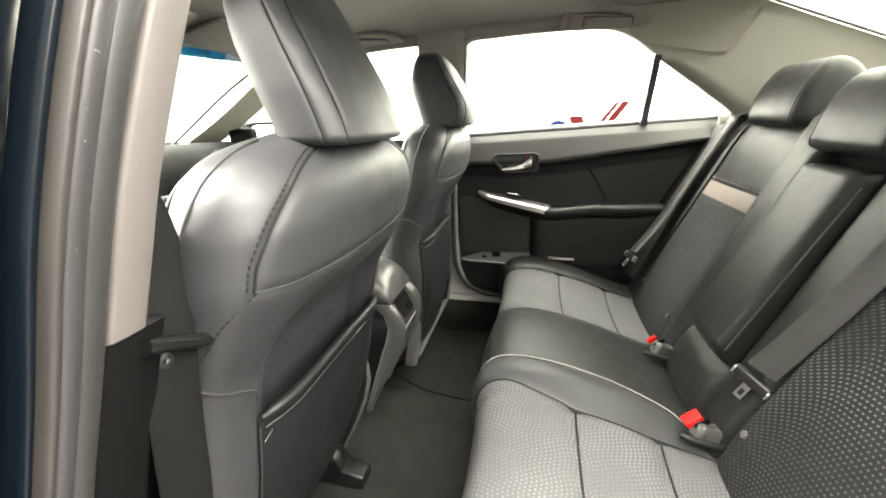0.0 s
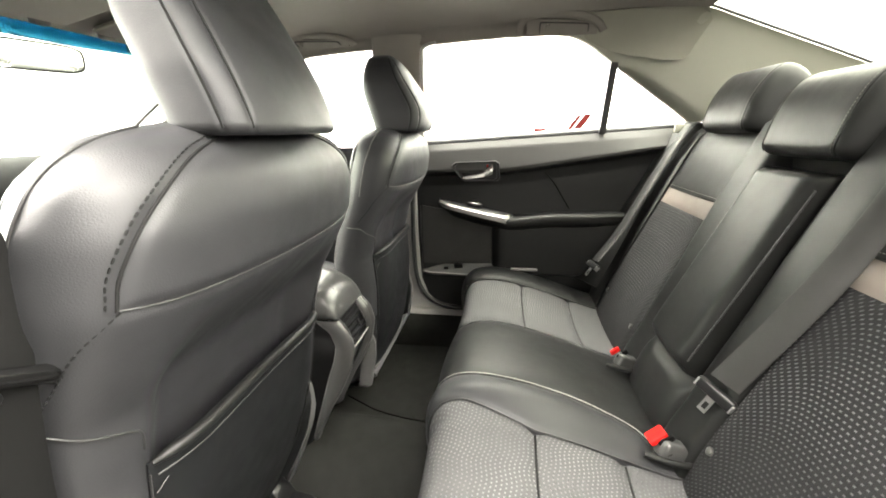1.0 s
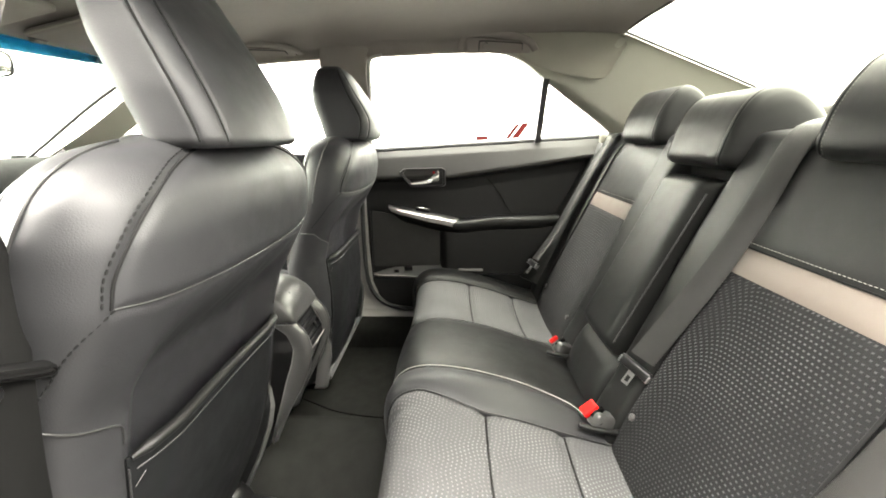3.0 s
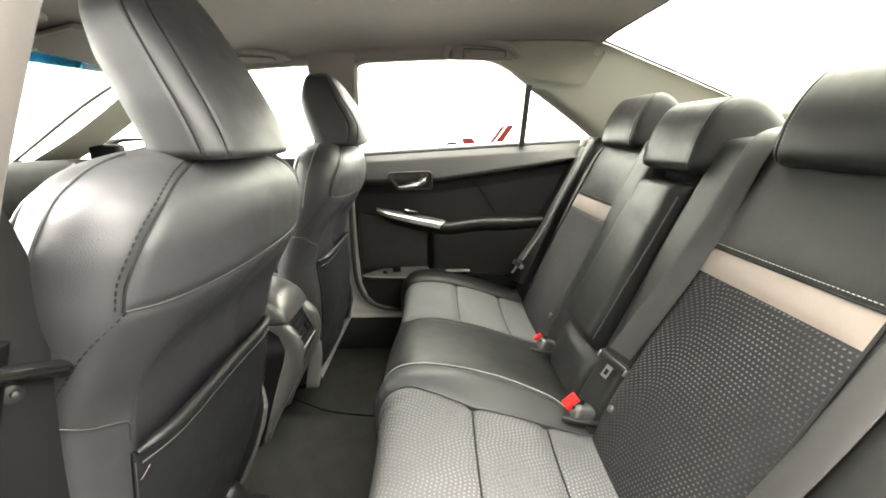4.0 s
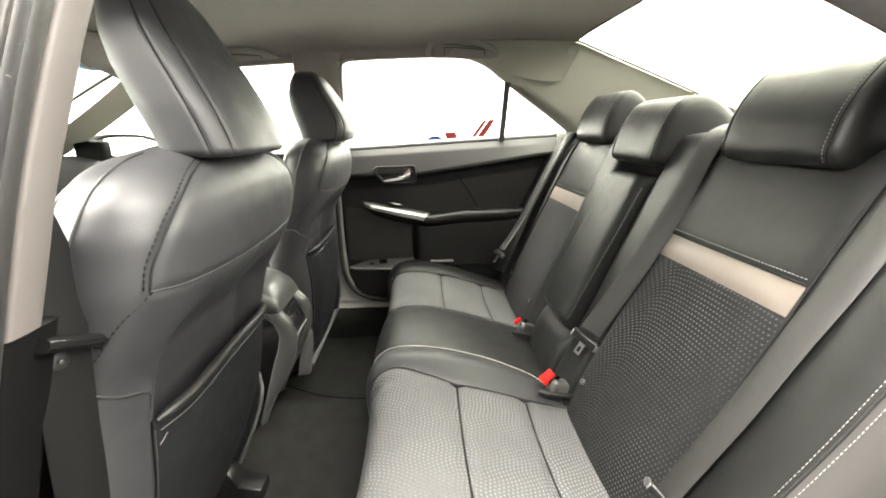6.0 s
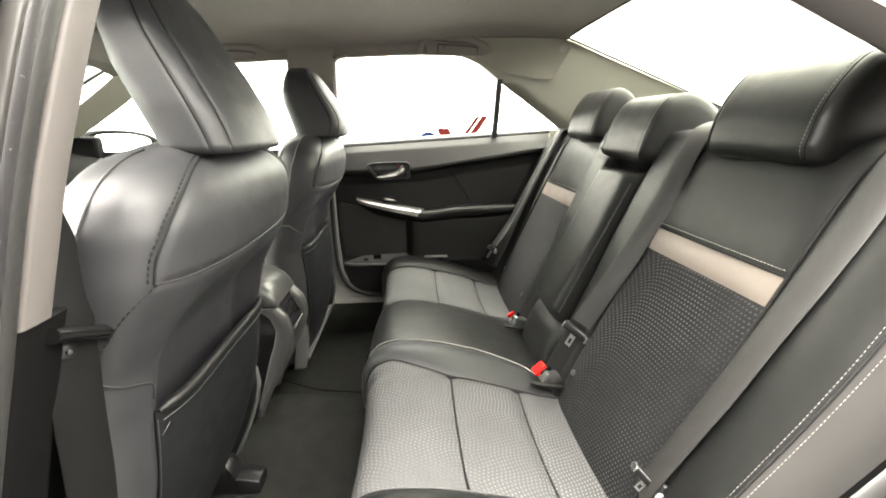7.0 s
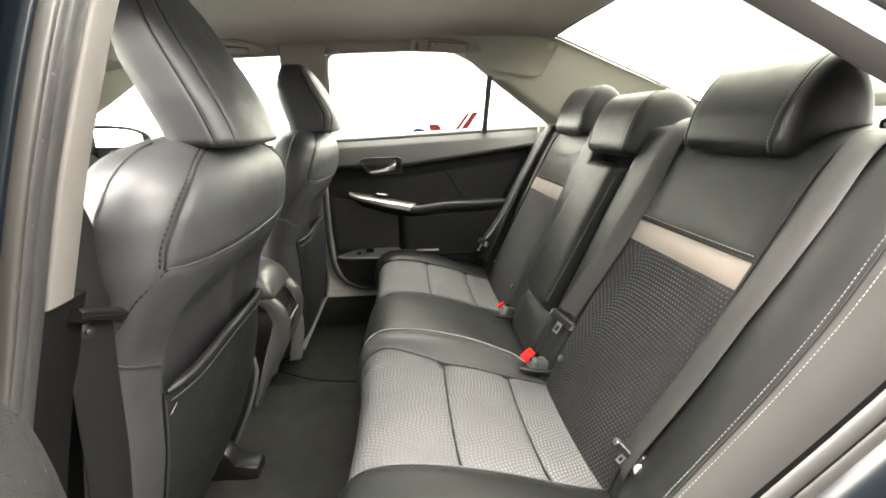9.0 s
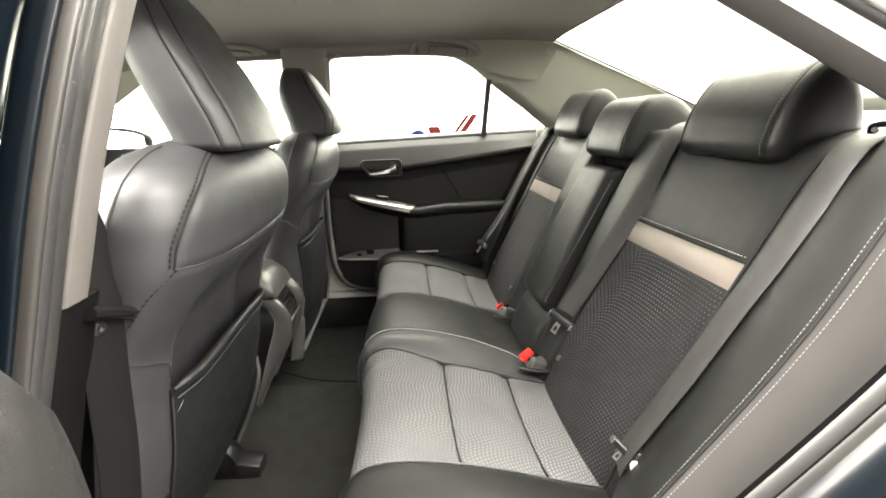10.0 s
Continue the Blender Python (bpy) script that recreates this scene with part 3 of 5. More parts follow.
# ---- far rear door ----
def far_door():
    d = thing("door_1", "closed black vinyl rear door with silver trim", "door", kind="structure")
    def crease(x):
        return ip(x, [-0.1, 0.0, 0.23, 0.42, 0.62, 0.76], [0.112, 0.115, 0.124, 0.107, 0.090, 0.076])

    def panel_y(x, h):
        c = crease(x)
        return ip(h, [-0.70, -0.60, -0.52, -0.44, -0.36, -0.30, -0.24, -c - 0.05, -c - 0.012, -c, -c + 0.01, -0.035, -0.012, 0.0], [0.672, 0.675, 0.682, 0.690, 0.694, 0.697, 0.699, 0.700, 0.690, 0.669, 0.663, 0.681, 0.696, 0.709])

    xs = np.concatenate([np.linspace(-0.115, 0.62, 44), np.linspace(0.64, 0.90, 8)])
    rows, roll = [], []
    for x in xs:
        c = crease(x)
        bottom = ip(x, [-0.115, -0.10, -0.075, -0.04, 0.0, 0.05, 0.9], [0.62, 0.55, 0.50, 0.468, 0.455, 0.448, 0.44])
        down = list(np.linspace(-0.70, -c - 0.06, 20)) + list(np.linspace(-c - 0.05, -c, 12))
        rows.append([(x, panel_y(x, h), max(belt_z(x) + h, bottom)) for h in down])
        roll.append([(x, panel_y(x, h), belt_z(x) + h) for h in np.linspace(-c, 0.0, 24)])
    add_mesh("panel", *sheet(rows, 0.03, (0, 1, 0)), DOOR_SKIN, d)
    add_mesh("upper_roll", *sheet(roll, 0.03, (0, 1, 0)), DOOR_LIT, d, "grey-black padded upper edge")
    # ledge under the glass
    led = [[(x, y, belt_z(x) + z) for y, z in ((0.702, -0.016), (0.697, -0.008), (0.697, 0.000), (0.704, 0.008), (0.722, 0.010), (0.724, -0.016))] for x in np.linspace(-0.115, 0.86, 24)]
    add_mesh("window_ledge", *loft(led), RIM, d, "grey strip below the glass")
    stitch_row("stitching", [(x, panel_y(x, -crease(x)) - 0.002, belt_z(x) - crease(x) + 0.004) for x in np.linspace(0.22, 0.80, 8)], THREAD, d, r=0.0006)
    # handle
    bez = []
    for s, dep in ((1.0, 0.012), (1.0, -0.012), (0.96, -0.018), (0.88, -0.016), (0.84, 0.006)):
        ring = []
        for x, z in ((0.030, 1.014), (0.045, 1.026), (0.195, 1.030), (0.208, 1.022), (0.210, 0.965), (0.200, 0.957), (0.085, 0.955), (0.070, 0.960), (0.045, 0.990)):
            cx, cz = 0.128, 0.992
            ring.append((cx + (x - cx) * s, 0.676 + dep, cz + (z - cz) * s))
        bez.append(ring)
    add_mesh("handle_bezel", *loft(bez, cap=False), BEZEL, d, "dark grey handle surround")
    add_mesh("handle_cup", *loft([[(0.128 + (x - 0.128) * s, 0.672 + dep, 0.992 + (z - 0.992) * s) for x, z in ((0.03, 1.014), (0.045, 1.026), (0.195, 1.03), (0.21, 1.022), (0.21, 0.965), (0.20, 0.957), (0.085, 0.955), (0.045, 0.99))] for s, dep in ((0.86, 0.0), (0.8, 0.02), (0.4, 0.028))]), PLASTIC, d)
    lev = [[(x, 0.666 + dy, z + dz) for dy, dz in ((0, h), (-0.008, h * 0.4), (-0.008, -h * 0.6), (0, -h))] for x, z, h in ((0.072, 0.969, 0.004), (0.09, 0.970, 0.008), (0.12, 0.974, 0.010), (0.15, 0.980, 0.012), (0.165, 0.990, 0.018), (0.178, 0.998, 0.022), (0.183, 0.998, 0.018))]
    add_mesh("door_handle", *loft(lev), CHROME, d, "chrome pull lever")
    block("lock_knob", (0.168, 0.668, 1.010), (0.022, 0.012, 0.016), 0.003, PLASTIC_SATIN, d)
    block("lock_mark", (0.164, 0.6615, 1.012), (0.006, 0.002, 0.008), 0.0008, RED, d, "small red lock mark", segs=1)
    # armrest
    arm = []
    for x in np.linspace(-0.02, 0.66, 36):
        k = min(1.0, (x + 0.02) / 0.05) ** 0.6
        zt = ip(x, [-0.02, 0.26, 0.40, 0.66], [0.860, 0.820, 0.838, 0.842])
        y0 = 0.700 - ip(x, [-0.02, 0.1, 0.26, 0.5, 0.66], [0.030, 0.055, 0.072, 0.072, 0.05]) * k
        h = ip(x, [-0.02, 0.2, 0.66], [0.030, 0.045, 0.050])
        arm.append([(x, 0.705, zt), (x, y0 + 0.018, zt + 0.003), (x, y0 + 0.006, zt - 0.003), (x, y0, zt - 0.012), (x, y0 + 0.003, zt - h * 0.6), (x, y0 + 0.018, zt - h), (x, 0.705, zt - h - 0.022)])
    add_mesh("armrest", *loft(arm), DOOR_SKIN, d, "padded black armrest")
    tr = []
    for x in np.linspace(-0.022, 0.262, 24):
        t = (x + 0.022) / 0.284
        z = ip(x, [-0.022, 0.02, 0.2, 0.262], [0.876, 0.868, 0.834, 0.820])
        y0 = 0.700 - ip(x, [-0.022, 0.02, 0.15, 0.24, 0.262], [0.020, 0.052, 0.074, 0.070, 0.05])
        h = (0.016 + 0.008 * t) * min(1, t / 0.05 + 0.3) * min(1, (1 - t) / 0.06 + 0.4)
        tr.append([(x, 0.706, z + 0.004), (x, y0 + 0.010, z + 0.004), (x, y0, z - 0.004), (x, y0 + 0.002, z - h), (x, 0.706, z - h)])
    add_mesh("switch_trim", *loft(tr), SILVER, d, "silver trim around the window switch")
    top = []
    for x in np.linspace(-0.004, 0.240, 16):
        z = ip(x, [-0.022, 0.02, 0.2, 0.262], [0.876, 0.868, 0.834, 0.820]) + 0.0045
        y0 = 0.700 - ip(x, [-0.022, 0.02, 0.15, 0.24, 0.262], [0.020, 0.052, 0.074, 0.070, 0.05])
        top.append([(x, 0.704, z), (x, 0.690, z + 0.002), (x, y0 + 0.022, z + 0.002), (x, y0 + 0.013, z)])
    add_mesh("switch_plate", *sheet(top, 0.004, (0, 0, -1)), RIM, d, "grey plate round the window switch")
    block("window_switch", (0.118, 0.662, 0.866), (0.055, 0.020, 0.014), 0.003, PLASTIC, d, turn=(0, 9, 0))
    block("switch_key", (0.118, 0.656, 0.874), (0.040, 0.012, 0.006), 0.002, CHROME, d, turn=(0, 9, 0))
    # recess behind the front of the armrest and lower pocket
    groove = [(0.375, 0.694, 0.985), (0.41, 0.694, 0.945), (0.445, 0.694, 0.89), (0.47, 0.692, 0.85)]
    tube("panel_joint", groove, 0.0018, MATTE, d, n=12)
    pk = []
    for x in np.linspace(-0.095, 0.34, 22):
        y0 = 0.69 - ip(x, [-0.095, -0.06, 0.1, 0.30, 0.34], [0.012, 0.030, 0.052, 0.052, 0.03])
        zt = ip(x, [-0.095, 0.34], [0.592, 0.596])
        back = ip(x, [-0.095, -0.03, 0.05, 0.34], [0.004, 0.030, 0.052, 0.060])
        pk.append([(x, 0.70, zt + back * 0.9), (x, 0.688, zt + back * 0.85), (x, y0 + 0.012, zt + 0.006), (x, y0, zt), (x, y0 + 0.002, zt - 0.008), (x, 0.685, zt - 0.02)])
    add_mesh("map_pocket", *loft(pk), RIM, d, "grey lower pocket shelf")
    tube("pocket_lip", [(x, 0.689 - ip(x, [-0.095, -0.06, 0.1, 0.30, 0.34], [0.012, 0.030, 0.052, 0.052, 0.03]), ip(x, [-0.095, 0.34], [0.592, 0.596])) for x in np.linspace(-0.092, 0.20, 9)], 0.003, SILL, d, n=24)
    block("courtesy_lamp", (0.055, 0.664, 0.622), (0.034, 0.010, 0.030), 0.002, PLASTIC, d, turn=(35, 0, 0))
    block("pocket_clip", (0.005, 0.667, 0.610), (0.018, 0.008, 0.012), 0.002, PLASTIC, d, turn=(35, 0, 0))
    tube("pocket_rim", [(-0.092, 0.665, 0.86), (-0.094, 0.672, 0.72), (-0.090, 0.672, 0.60), (-0.05, 0.655, 0.588)], 0.002, PIPING, d, n=26)
    ins = [[(x, 0.686 - 0.010 * ip(z, [0.60, 0.64, 0.82, 0.86], [0.2, 1.0, 1.0, 0.4]), z) for z in np.linspace(0.625, ip(x, [-0.088, 0.0, 0.182], [0.860, 0.845, 0.800]), 10)] for x in np.linspace(-0.088, 0.182, 14)]
    add_mesh("kick_insert", *sheet(ins, 0.006, (0, 1, 0)), KICK, d, "worn dark grey insert above the pocket")
    pad = []
    for x in np.concatenate([np.linspace(0.186, 0.215, 8), np.linspace(0.24, 0.68, 14)]):
        k = min(1.0, max(0.0, (x - 0.184) / 0.03)) ** 0.5
        pad.append([(x, 0.70, 0.815), (x, 0.688 - 0.030 * k, 0.800), (x, 0.688 - 0.036 * k, 0.77), (x, 0.688 - 0.030 * k, 0.70), (x, 0.686 - 0.030 * k, 0.60), (x, 0.70, 0.58)])
    add_mesh("lower_pad", *loft(pad), DOOR_SKIN, d, "bulged black pad below the armrest")
    block("sill_strip", (0.31, 0.642, 0.622), (0.10, 0.016, 0.008), 0.003, SILL, d)
    # seal and window bars
    s = tube("door_seal", [(-0.118, 0.672, 1.06), (-0.122, 0.660, 0.85), (-0.120, 0.655, 0.66), (-0.108, 0.652, 0.56), (-0.075, 0.650, 0.497), (-0.02, 0.650, 0.462), (0.06, 0.650, 0.448), (0.3, 0.655, 0.446)], 0.009, RUBBER, n=50)
    tagged(s, "black rubber seal round the door opening", "seal", kind="structure")
    bar = [[(ip(z, [1.1, 1.36], [0.564, 0.556]) + dx, wall_y(z) + dy, z) for dx, dy in ((-0.011, -0.006), (0.011, -0.006), (0.011, 0.02), (-0.011, 0.02))] for z in np.linspace(1.12, 1.335, 8)]
    add_mesh("window_bar", *loft(bar), PLASTIC_SATIN, d, "dark bar before the quarter window")
    fr = spline([(-0.085, 1.09, 0), (-0.062, 1.25, 0), (-0.050, 1.37, 0), (-0.035, 1.398, 0), (0.0, 1.406, 0)], 30)
    tube("window_frame", [(p.x, wall_y(p.y) - 0.006, p.y) for p in fr], 0.006, SILL, d, n=40)


far_door()


# ---- front seats ----
ZS = [0.30, 0.40, 0.50, 0.60, 0.70, 0.80, 0.88, 0.94, 1.00, 1.06, 1.10, 1.13, 1.147, 1.154]
WS = [0.230, 0.246, 0.255, 0.262, 0.262, 0.262, 0.266, 0.270, 0.274, 0.268, 0.252, 0.215, 0.15, 0.07]
XR = [-0.300, -0.245, -0.196, -0.160, -0.136, -0.124, -0.104, -0.068, -0.034, -0.024, -0.028, -0.046, -0.072, -0.09]
XF = [-0.42, -0.37, -0.34, -0.315, -0.29, -0.265, -0.245, -0.23, -0.215, -0.20, -0.19, -0.175, -0.15, -0.13]
BACK_W, BACK_R, BACK_F = soft_table(ZS, WS, 0.02), soft_table(ZS, XR, 0.02), soft_table(ZS, XF, 0.03)
SEAT_N = 3.0


def back_at(z):
    w, xr, xf = ip(z, *BACK_W), ip(z, *BACK_R), ip(z, *BACK_F)
    return w, (xr + xf) / 2, (xr - xf) / 2


def back_point(yo, z, lift=0.0):
    w, cx, d = back_at(z)
    q = min(0.999, abs(yo) / w)
    return (cx + d * (1 - q ** SEAT_N) ** (1 / SEAT_N) + lift, yo, z)


def side_point(f, z, side=-1, lift=0.0):
    """A place on the side of the backrest; f from 0 (rear) to 1 (front)."""
    w, cx, d = back_at(z)
    a = radians(90 * f * 2)
    c, s = math.cos(a), math.sin(a)
    e = 2 / SEAT_N
    return (cx + (d + lift) * math.copysign(abs(c) ** e, c), side * (w + lift) * abs(s) ** e * (1 - 0.13 * max(0.0, -c)), z)


BACK_SEAM = [(0.0, 0.990), (0.10, 0.992), (0.20, 0.9965), (0.243, 1.003)]
WING_SEAM = [(0.243, 1.003), (0.240, 1.03), (0.224, 1.064), (0.196, 1.093), (0.152, 1.119), (0.10, 1.134), (0.04, 1.142), (0.0, 1.143)]


def off_line(y, z, line):
    """How far a place on the back lies from a seam."""
    best = 1.0
    for (a, b), (c, d) in zip(line, line[1:]):
        u = max(0.0, min(1.0, ((y - a) * (c - a) + (z - b) * (d - b)) / ((c - a) ** 2 + (d - b) ** 2)))
        best = min(best, math.hypot(y - a - u * (c - a), z - b - u * (d - b)))
    return best


def crease_depth(y, z):
    if z < 0.96:
        return 0.0
    q = min(off_line(abs(y), z, BACK_SEAM), off_line(abs(y), z, WING_SEAM))
    return 0.0032 * math.exp(-(q / 0.0055) ** 2)


def hollow(y, z):
    """The back is hollow between the seam and the pocket."""
    u = min(1.0, max(0.0, (0.988 - z) / 0.13))
    v = min(1.0, max(0.0, (0.202 - abs(y)) / 0.07))
    return 0.042 * u * u * (3 - 2 * u) * v * v * (3 - 2 * v)


def front_seat(name, label, cy):
    st = thing(name, label, "car seat", "front seats")
    st.location = (0, cy, 0)
    rings = []
    for z in np.unique(np.concatenate([np.linspace(0.30, 0.78, 20), np.linspace(0.79, 1.10, 80), np.linspace(1.104, 1.154, 26)])):
        w, cx, d = back_at(z)
        e = 2 / SEAT_N
        ring = []
        for k in range(176):
            a = 2 * math.pi * k / 176
            c, s = math.cos(a), math.sin(a)
            y = w * math.copysign(abs(s) ** e, s) * (1 - 0.13 * max(0.0, -c))
            x = cx + d * math.copysign(abs(c) ** e, c)
            if c > 0:
                x -= hollow(y, z) + crease_depth(y, z)
            ring.append((x, y, z))
        rings.append(ring)
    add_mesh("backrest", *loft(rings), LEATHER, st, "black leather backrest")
    # rear pocket panel, a little proud, with a rolled upper edge
    rows = []
    for i, t in enumerate(np.linspace(0, 1, 16)):
        r = []
        for yo in np.linspace(-0.194, 0.194, 25):
            top = 0.802 + 0.012 * math.cos(yo / 0.194 * math.pi / 2)
            z = 0.315 + (top - 0.315) * t
            lift = 0.001 + 0.013 * (0.4 + 0.6 * t * t) * math.sin(min(1.0, (1 - abs(yo) / 0.194) / 0.35) * math.pi / 2)
            r.append(back_point(yo, z, lift))
        rows.append(r)
    add_mesh("pocket", *sheet(rows, 0.004, (-1, 0, 0)), VINYL, st, "dark vinyl map pocket")
    tube("pocket_edge", [back_point(yo, 0.802 + 0.012 * math.cos(yo / 0.194 * math.pi / 2), 0.004 + 0.010 * math.sin(min(1.0, (1 - abs(yo) / 0.194) / 0.35) * math.pi / 2)) for yo in np.linspace(-0.192, 0.192, 16)], [0.003 + 0.0045 * min(1.0, (1 - abs(2 * i / 39 - 1)) / 0.1) for i in range(40)], LEATHER_DIM, st, n=40, segs=12)
    tube("seam", [back_point(yo, 0.785 + 0.012 * math.cos(yo / 0.194 * math.pi / 2), 0.006 + 0.013 * math.sin(min(1.0, (1 - abs(yo) / 0.194) / 0.35) * math.pi / 2)) for yo in np.linspace(-0.189, 0.189, 16)], 0.0010, PIPING, st, n=40)
    for s in (-1, 1):
        tube("seam", [back_point(s * 0.195, z, 0.004) for z in np.linspace(0.33, 0.79, 9)], 0.0012, PIPING, st, n=30)
        tube("stitch", [back_point(s * y, z, 0.008) for y, z in ((0.193, 0.764), (0.186, 0.769), (0.179, 0.774))], 0.0003, THREAD_GREY, st, n=6)
    # pale edge moulding along the sides and the foot of the back shell
    for sg in (-1, 1):
        shell_rows, rim = [], []
        for z in np.linspace(0.30, 0.62, 24):
            xe = ip(z, [0.30, 0.347, 0.427, 0.504, 0.553, 0.59, 0.62], [-0.288, -0.261, -0.224, -0.195, -0.184, -0.188, -0.20])
            k = min(1.0, (0.625 - z) / 0.05)
            p0 = back_point(0.200, z, 0.003)
            shell_rows.append([(p0[0], sg * 0.200, z), ((p0[0] + xe) / 2 + 0.006, sg * 0.222, z), (xe + 0.004, sg * 0.241, z)])
            rim.append([(xe + 0.004, sg * (0.252 - 0.024 * k), z), (xe + 0.008, sg * (0.253 - 0.008 * k), z), (xe - 0.001, sg * 0.256, z), (xe - 0.03, sg * 0.258, z), (xe - 0.03, sg * 0.24, z)])
        add_mesh("back_shell", *sheet(shell_rows, 0.02, (-1, 0, 0)), VINYL, st)
        add_mesh("rim", *loft(rim), RIM, st, "pale satin rim of the back panel")
    # seams
    seam = [back_point(yo, ip(yo, [-0.243, -0.20, -0.10, 0.0, 0.10, 0.20, 0.243], [1.003, 0.9965, 0.992, 0.990, 0.992, 0.9965, 1.003]), -0.0025) for yo in np.linspace(-0.243, 0.243, 15)]
    tube("seam", seam, 0.0013, SEAM_LIT if cy > 0 else PIPING, st, n=60)
    for s in (-1, 1):
        up = [back_point(s * y, z, -0.0025) for y, z in ((0.243, 1.003), (0.240, 1.03), (0.224, 1.064), (0.196, 1.093), (0.152, 1.119), (0.10, 1.134), (0.04, 1.142), (-0.02, 1.143))]
        tube("seam", up, 0.0016, THREAD_DARK, st, n=40)
        off = [back_point(s * min(abs(p[1]) + 0.008, back_at(p[2])[0] * 0.985), p[2] + 0.004, 0.001) for p in up[:6]]
        stitch_row("stitching", off, THREAD_DARK, st, r=0.0012)
        low = [back_point(s * 0.243, 1.003, 0.001), side_point(0.39, 0.972, s, 0.001), side_point(0.425, 0.942, s, 0.001), side_point(0.47, 0.910, s, 0.001)]
        stitch_row("stitching", low, THREAD_DARK, st, r=0.0012)
        tube("seam", [side_point(0.60, 0.896, s, 0.001), side_point(0.50, 0.896, s, 0.001), side_point(0.43, 0.893, s, 0.001), side_point(0.37, 0.882, s, 0.001), side_point(0.32, 0.872, s, 0.001), back_point(s * 0.226, 0.866, 0.001), back_point(s * 0.210, 0.858, 0.001), back_point(s * 0.199, 0.848, 0.0), back_point(s * 0.196, 0.825, 0.0)], 0.0013, SEAM_LIT if cy > 0 else PIPING, st, n=24)
        tube("seam", [(-0.104, s * 0.150, 1.1445), (-0.104, s * 0.178, 1.1385), (-0.102, s * 0.215, 1.1268), (-0.105, s * 0.2375, 1.1128), (-0.107, s * 0.251, 1.0985), (-0.110, s * 0.2585, 1.085), (-0.116, s * 0.2645, 1.066), (-0.124, s * 0.2705, 1.03), (-0.134, s * 0.273, 0.98)], 0.0016, SEAM_LIT if cy > 0 else PIPING, st, n=40)
        tube("seam", [side_point(0.62, 0.80, s, 0.001), side_point(0.62, 0.95, s, 0.001), side_point(0.62, 1.05, s, 0.001), side_point(0.62, 1.10, s, 0.001), side_point(0.60, 1.135, s, 0.001)], 0.002, SEAM_LIT if cy > 0 else PIPING, st, n=40)
    # headrest
    hz = [1.125, 1.165, 1.20, 1.25, 1.29, 1.335, 1.362, 1.374]
    hw = [0.1255, 0.127, 0.128, 0.123, 0.116, 0.100, 0.078, 0.040]
    hr_ = [-0.001, -0.0105, -0.0235, -0.049, -0.073, -0.099, -0.119, -0.135]
    hf = [-0.118, -0.130, -0.144, -0.165, -0.173, -0.171, -0.162, -0.152]

    tw, ta, tb = soft_table(hz, hw, 0.008), soft_table(hz, hr_, 0.016), soft_table(hz, hf, 0.012)

    def hpt(z, c, s, lift=0.0):
        w, a, b = ip(z, *tw), ip(z, *ta), ip(z, *tb)
        turn_in = 0.013 * (1 - math.sqrt(max(0.0, 1 - (max(0.0, 1.148 - z) / 0.013) ** 2)))
        w, a, b = w - turn_in, a - turn_in, b + turn_in
        e = 2 / 3.0
        ang = math.degrees(math.atan2(abs(s), c))
        lift -= 0.0016 * sum(math.exp(-((ang - q) / 2.2) ** 2) for q in (46, 73))
        return ((a + b) / 2 + ((a - b) / 2 + lift) * math.copysign(abs(c) ** e, c), (w + lift) * math.copysign(abs(s) ** e, s), z)

    zz = np.unique(np.concatenate([np.linspace(1.135, 1.16, 18), np.linspace(1.16, 1.335, 24), np.linspace(1.335, 1.374, 10)]))
    head = add_mesh("headrest", *loft([[hpt(z, math.cos(2 * math.pi * k / 180), math.sin(2 * math.pi * k / 180)) for k in range(180)] for z in zz]), LEATHER, st, "black leather headrest")
    for s in (-1, 1):
        for ang in (46, 73):
            a = radians(ang)
            tube("seam", [hpt(z, math.cos(a), s * math.sin(a), 0.0004) for z in np.linspace(1.142, 1.366, 14)], 0.0013, THREAD_DARK, head, n=30)
        tube("post", [(-0.09, s * 0.06, 1.10), (-0.095, s * 0.06, 1.17)], 0.006, CHROME, st, n=4)
    # cushion and its side skirt
    rings = []
    for x, zt, w in ((-0.78, 0.60, 0.20), (-0.765, 0.635, 0.235), (-0.70, 0.66, 0.25), (-0.55, 0.645, 0.255), (-0.40, 0.61, 0.255), (-0.30, 0.585, 0.25), (-0.28, 0.575, 0.235)):
        rings.append([(x, -w, 0.40), (x, -w - 0.012, 0.50), (x, -w, zt), (x, -w + 0.05, zt + 0.012), (x, -w + 0.10, zt - 0.012), (x, 0, zt - 0.02), (x, w - 0.10, zt - 0.012), (x, w - 0.05, zt + 0.012), (x, w, zt), (x, w + 0.012, 0.50), (x, w, 0.40)])
    add_mesh("seat_cushion", *loft(rings), LEATHER, st, "black leather seat cushion")
    for s in (-1, 1):
        sk = [[(x, s * 0.235, zb), (x, s * 0.262, zb + 0.01), (x, s * 0.268, 0.46), (x, s * 0.258, 0.505), (x, s * 0.235, 0.51)] for x, zb in ((-0.74, 0.40), (-0.60, 0.37), (-0.45, 0.36), (-0.38, 0.37), (-0.33, 0.40), (-0.31, 0.43))]
        add_mesh("side_skirt", *loft(sk), PLASTIC, st, "black plastic seat side cover")
        block("seat_rail", (-0.56, s * 0.19, 0.335), (0.52, 0.05, 0.05), 0.01, PLASTIC, st)
        if cy > 0 or s < 0:
            continue
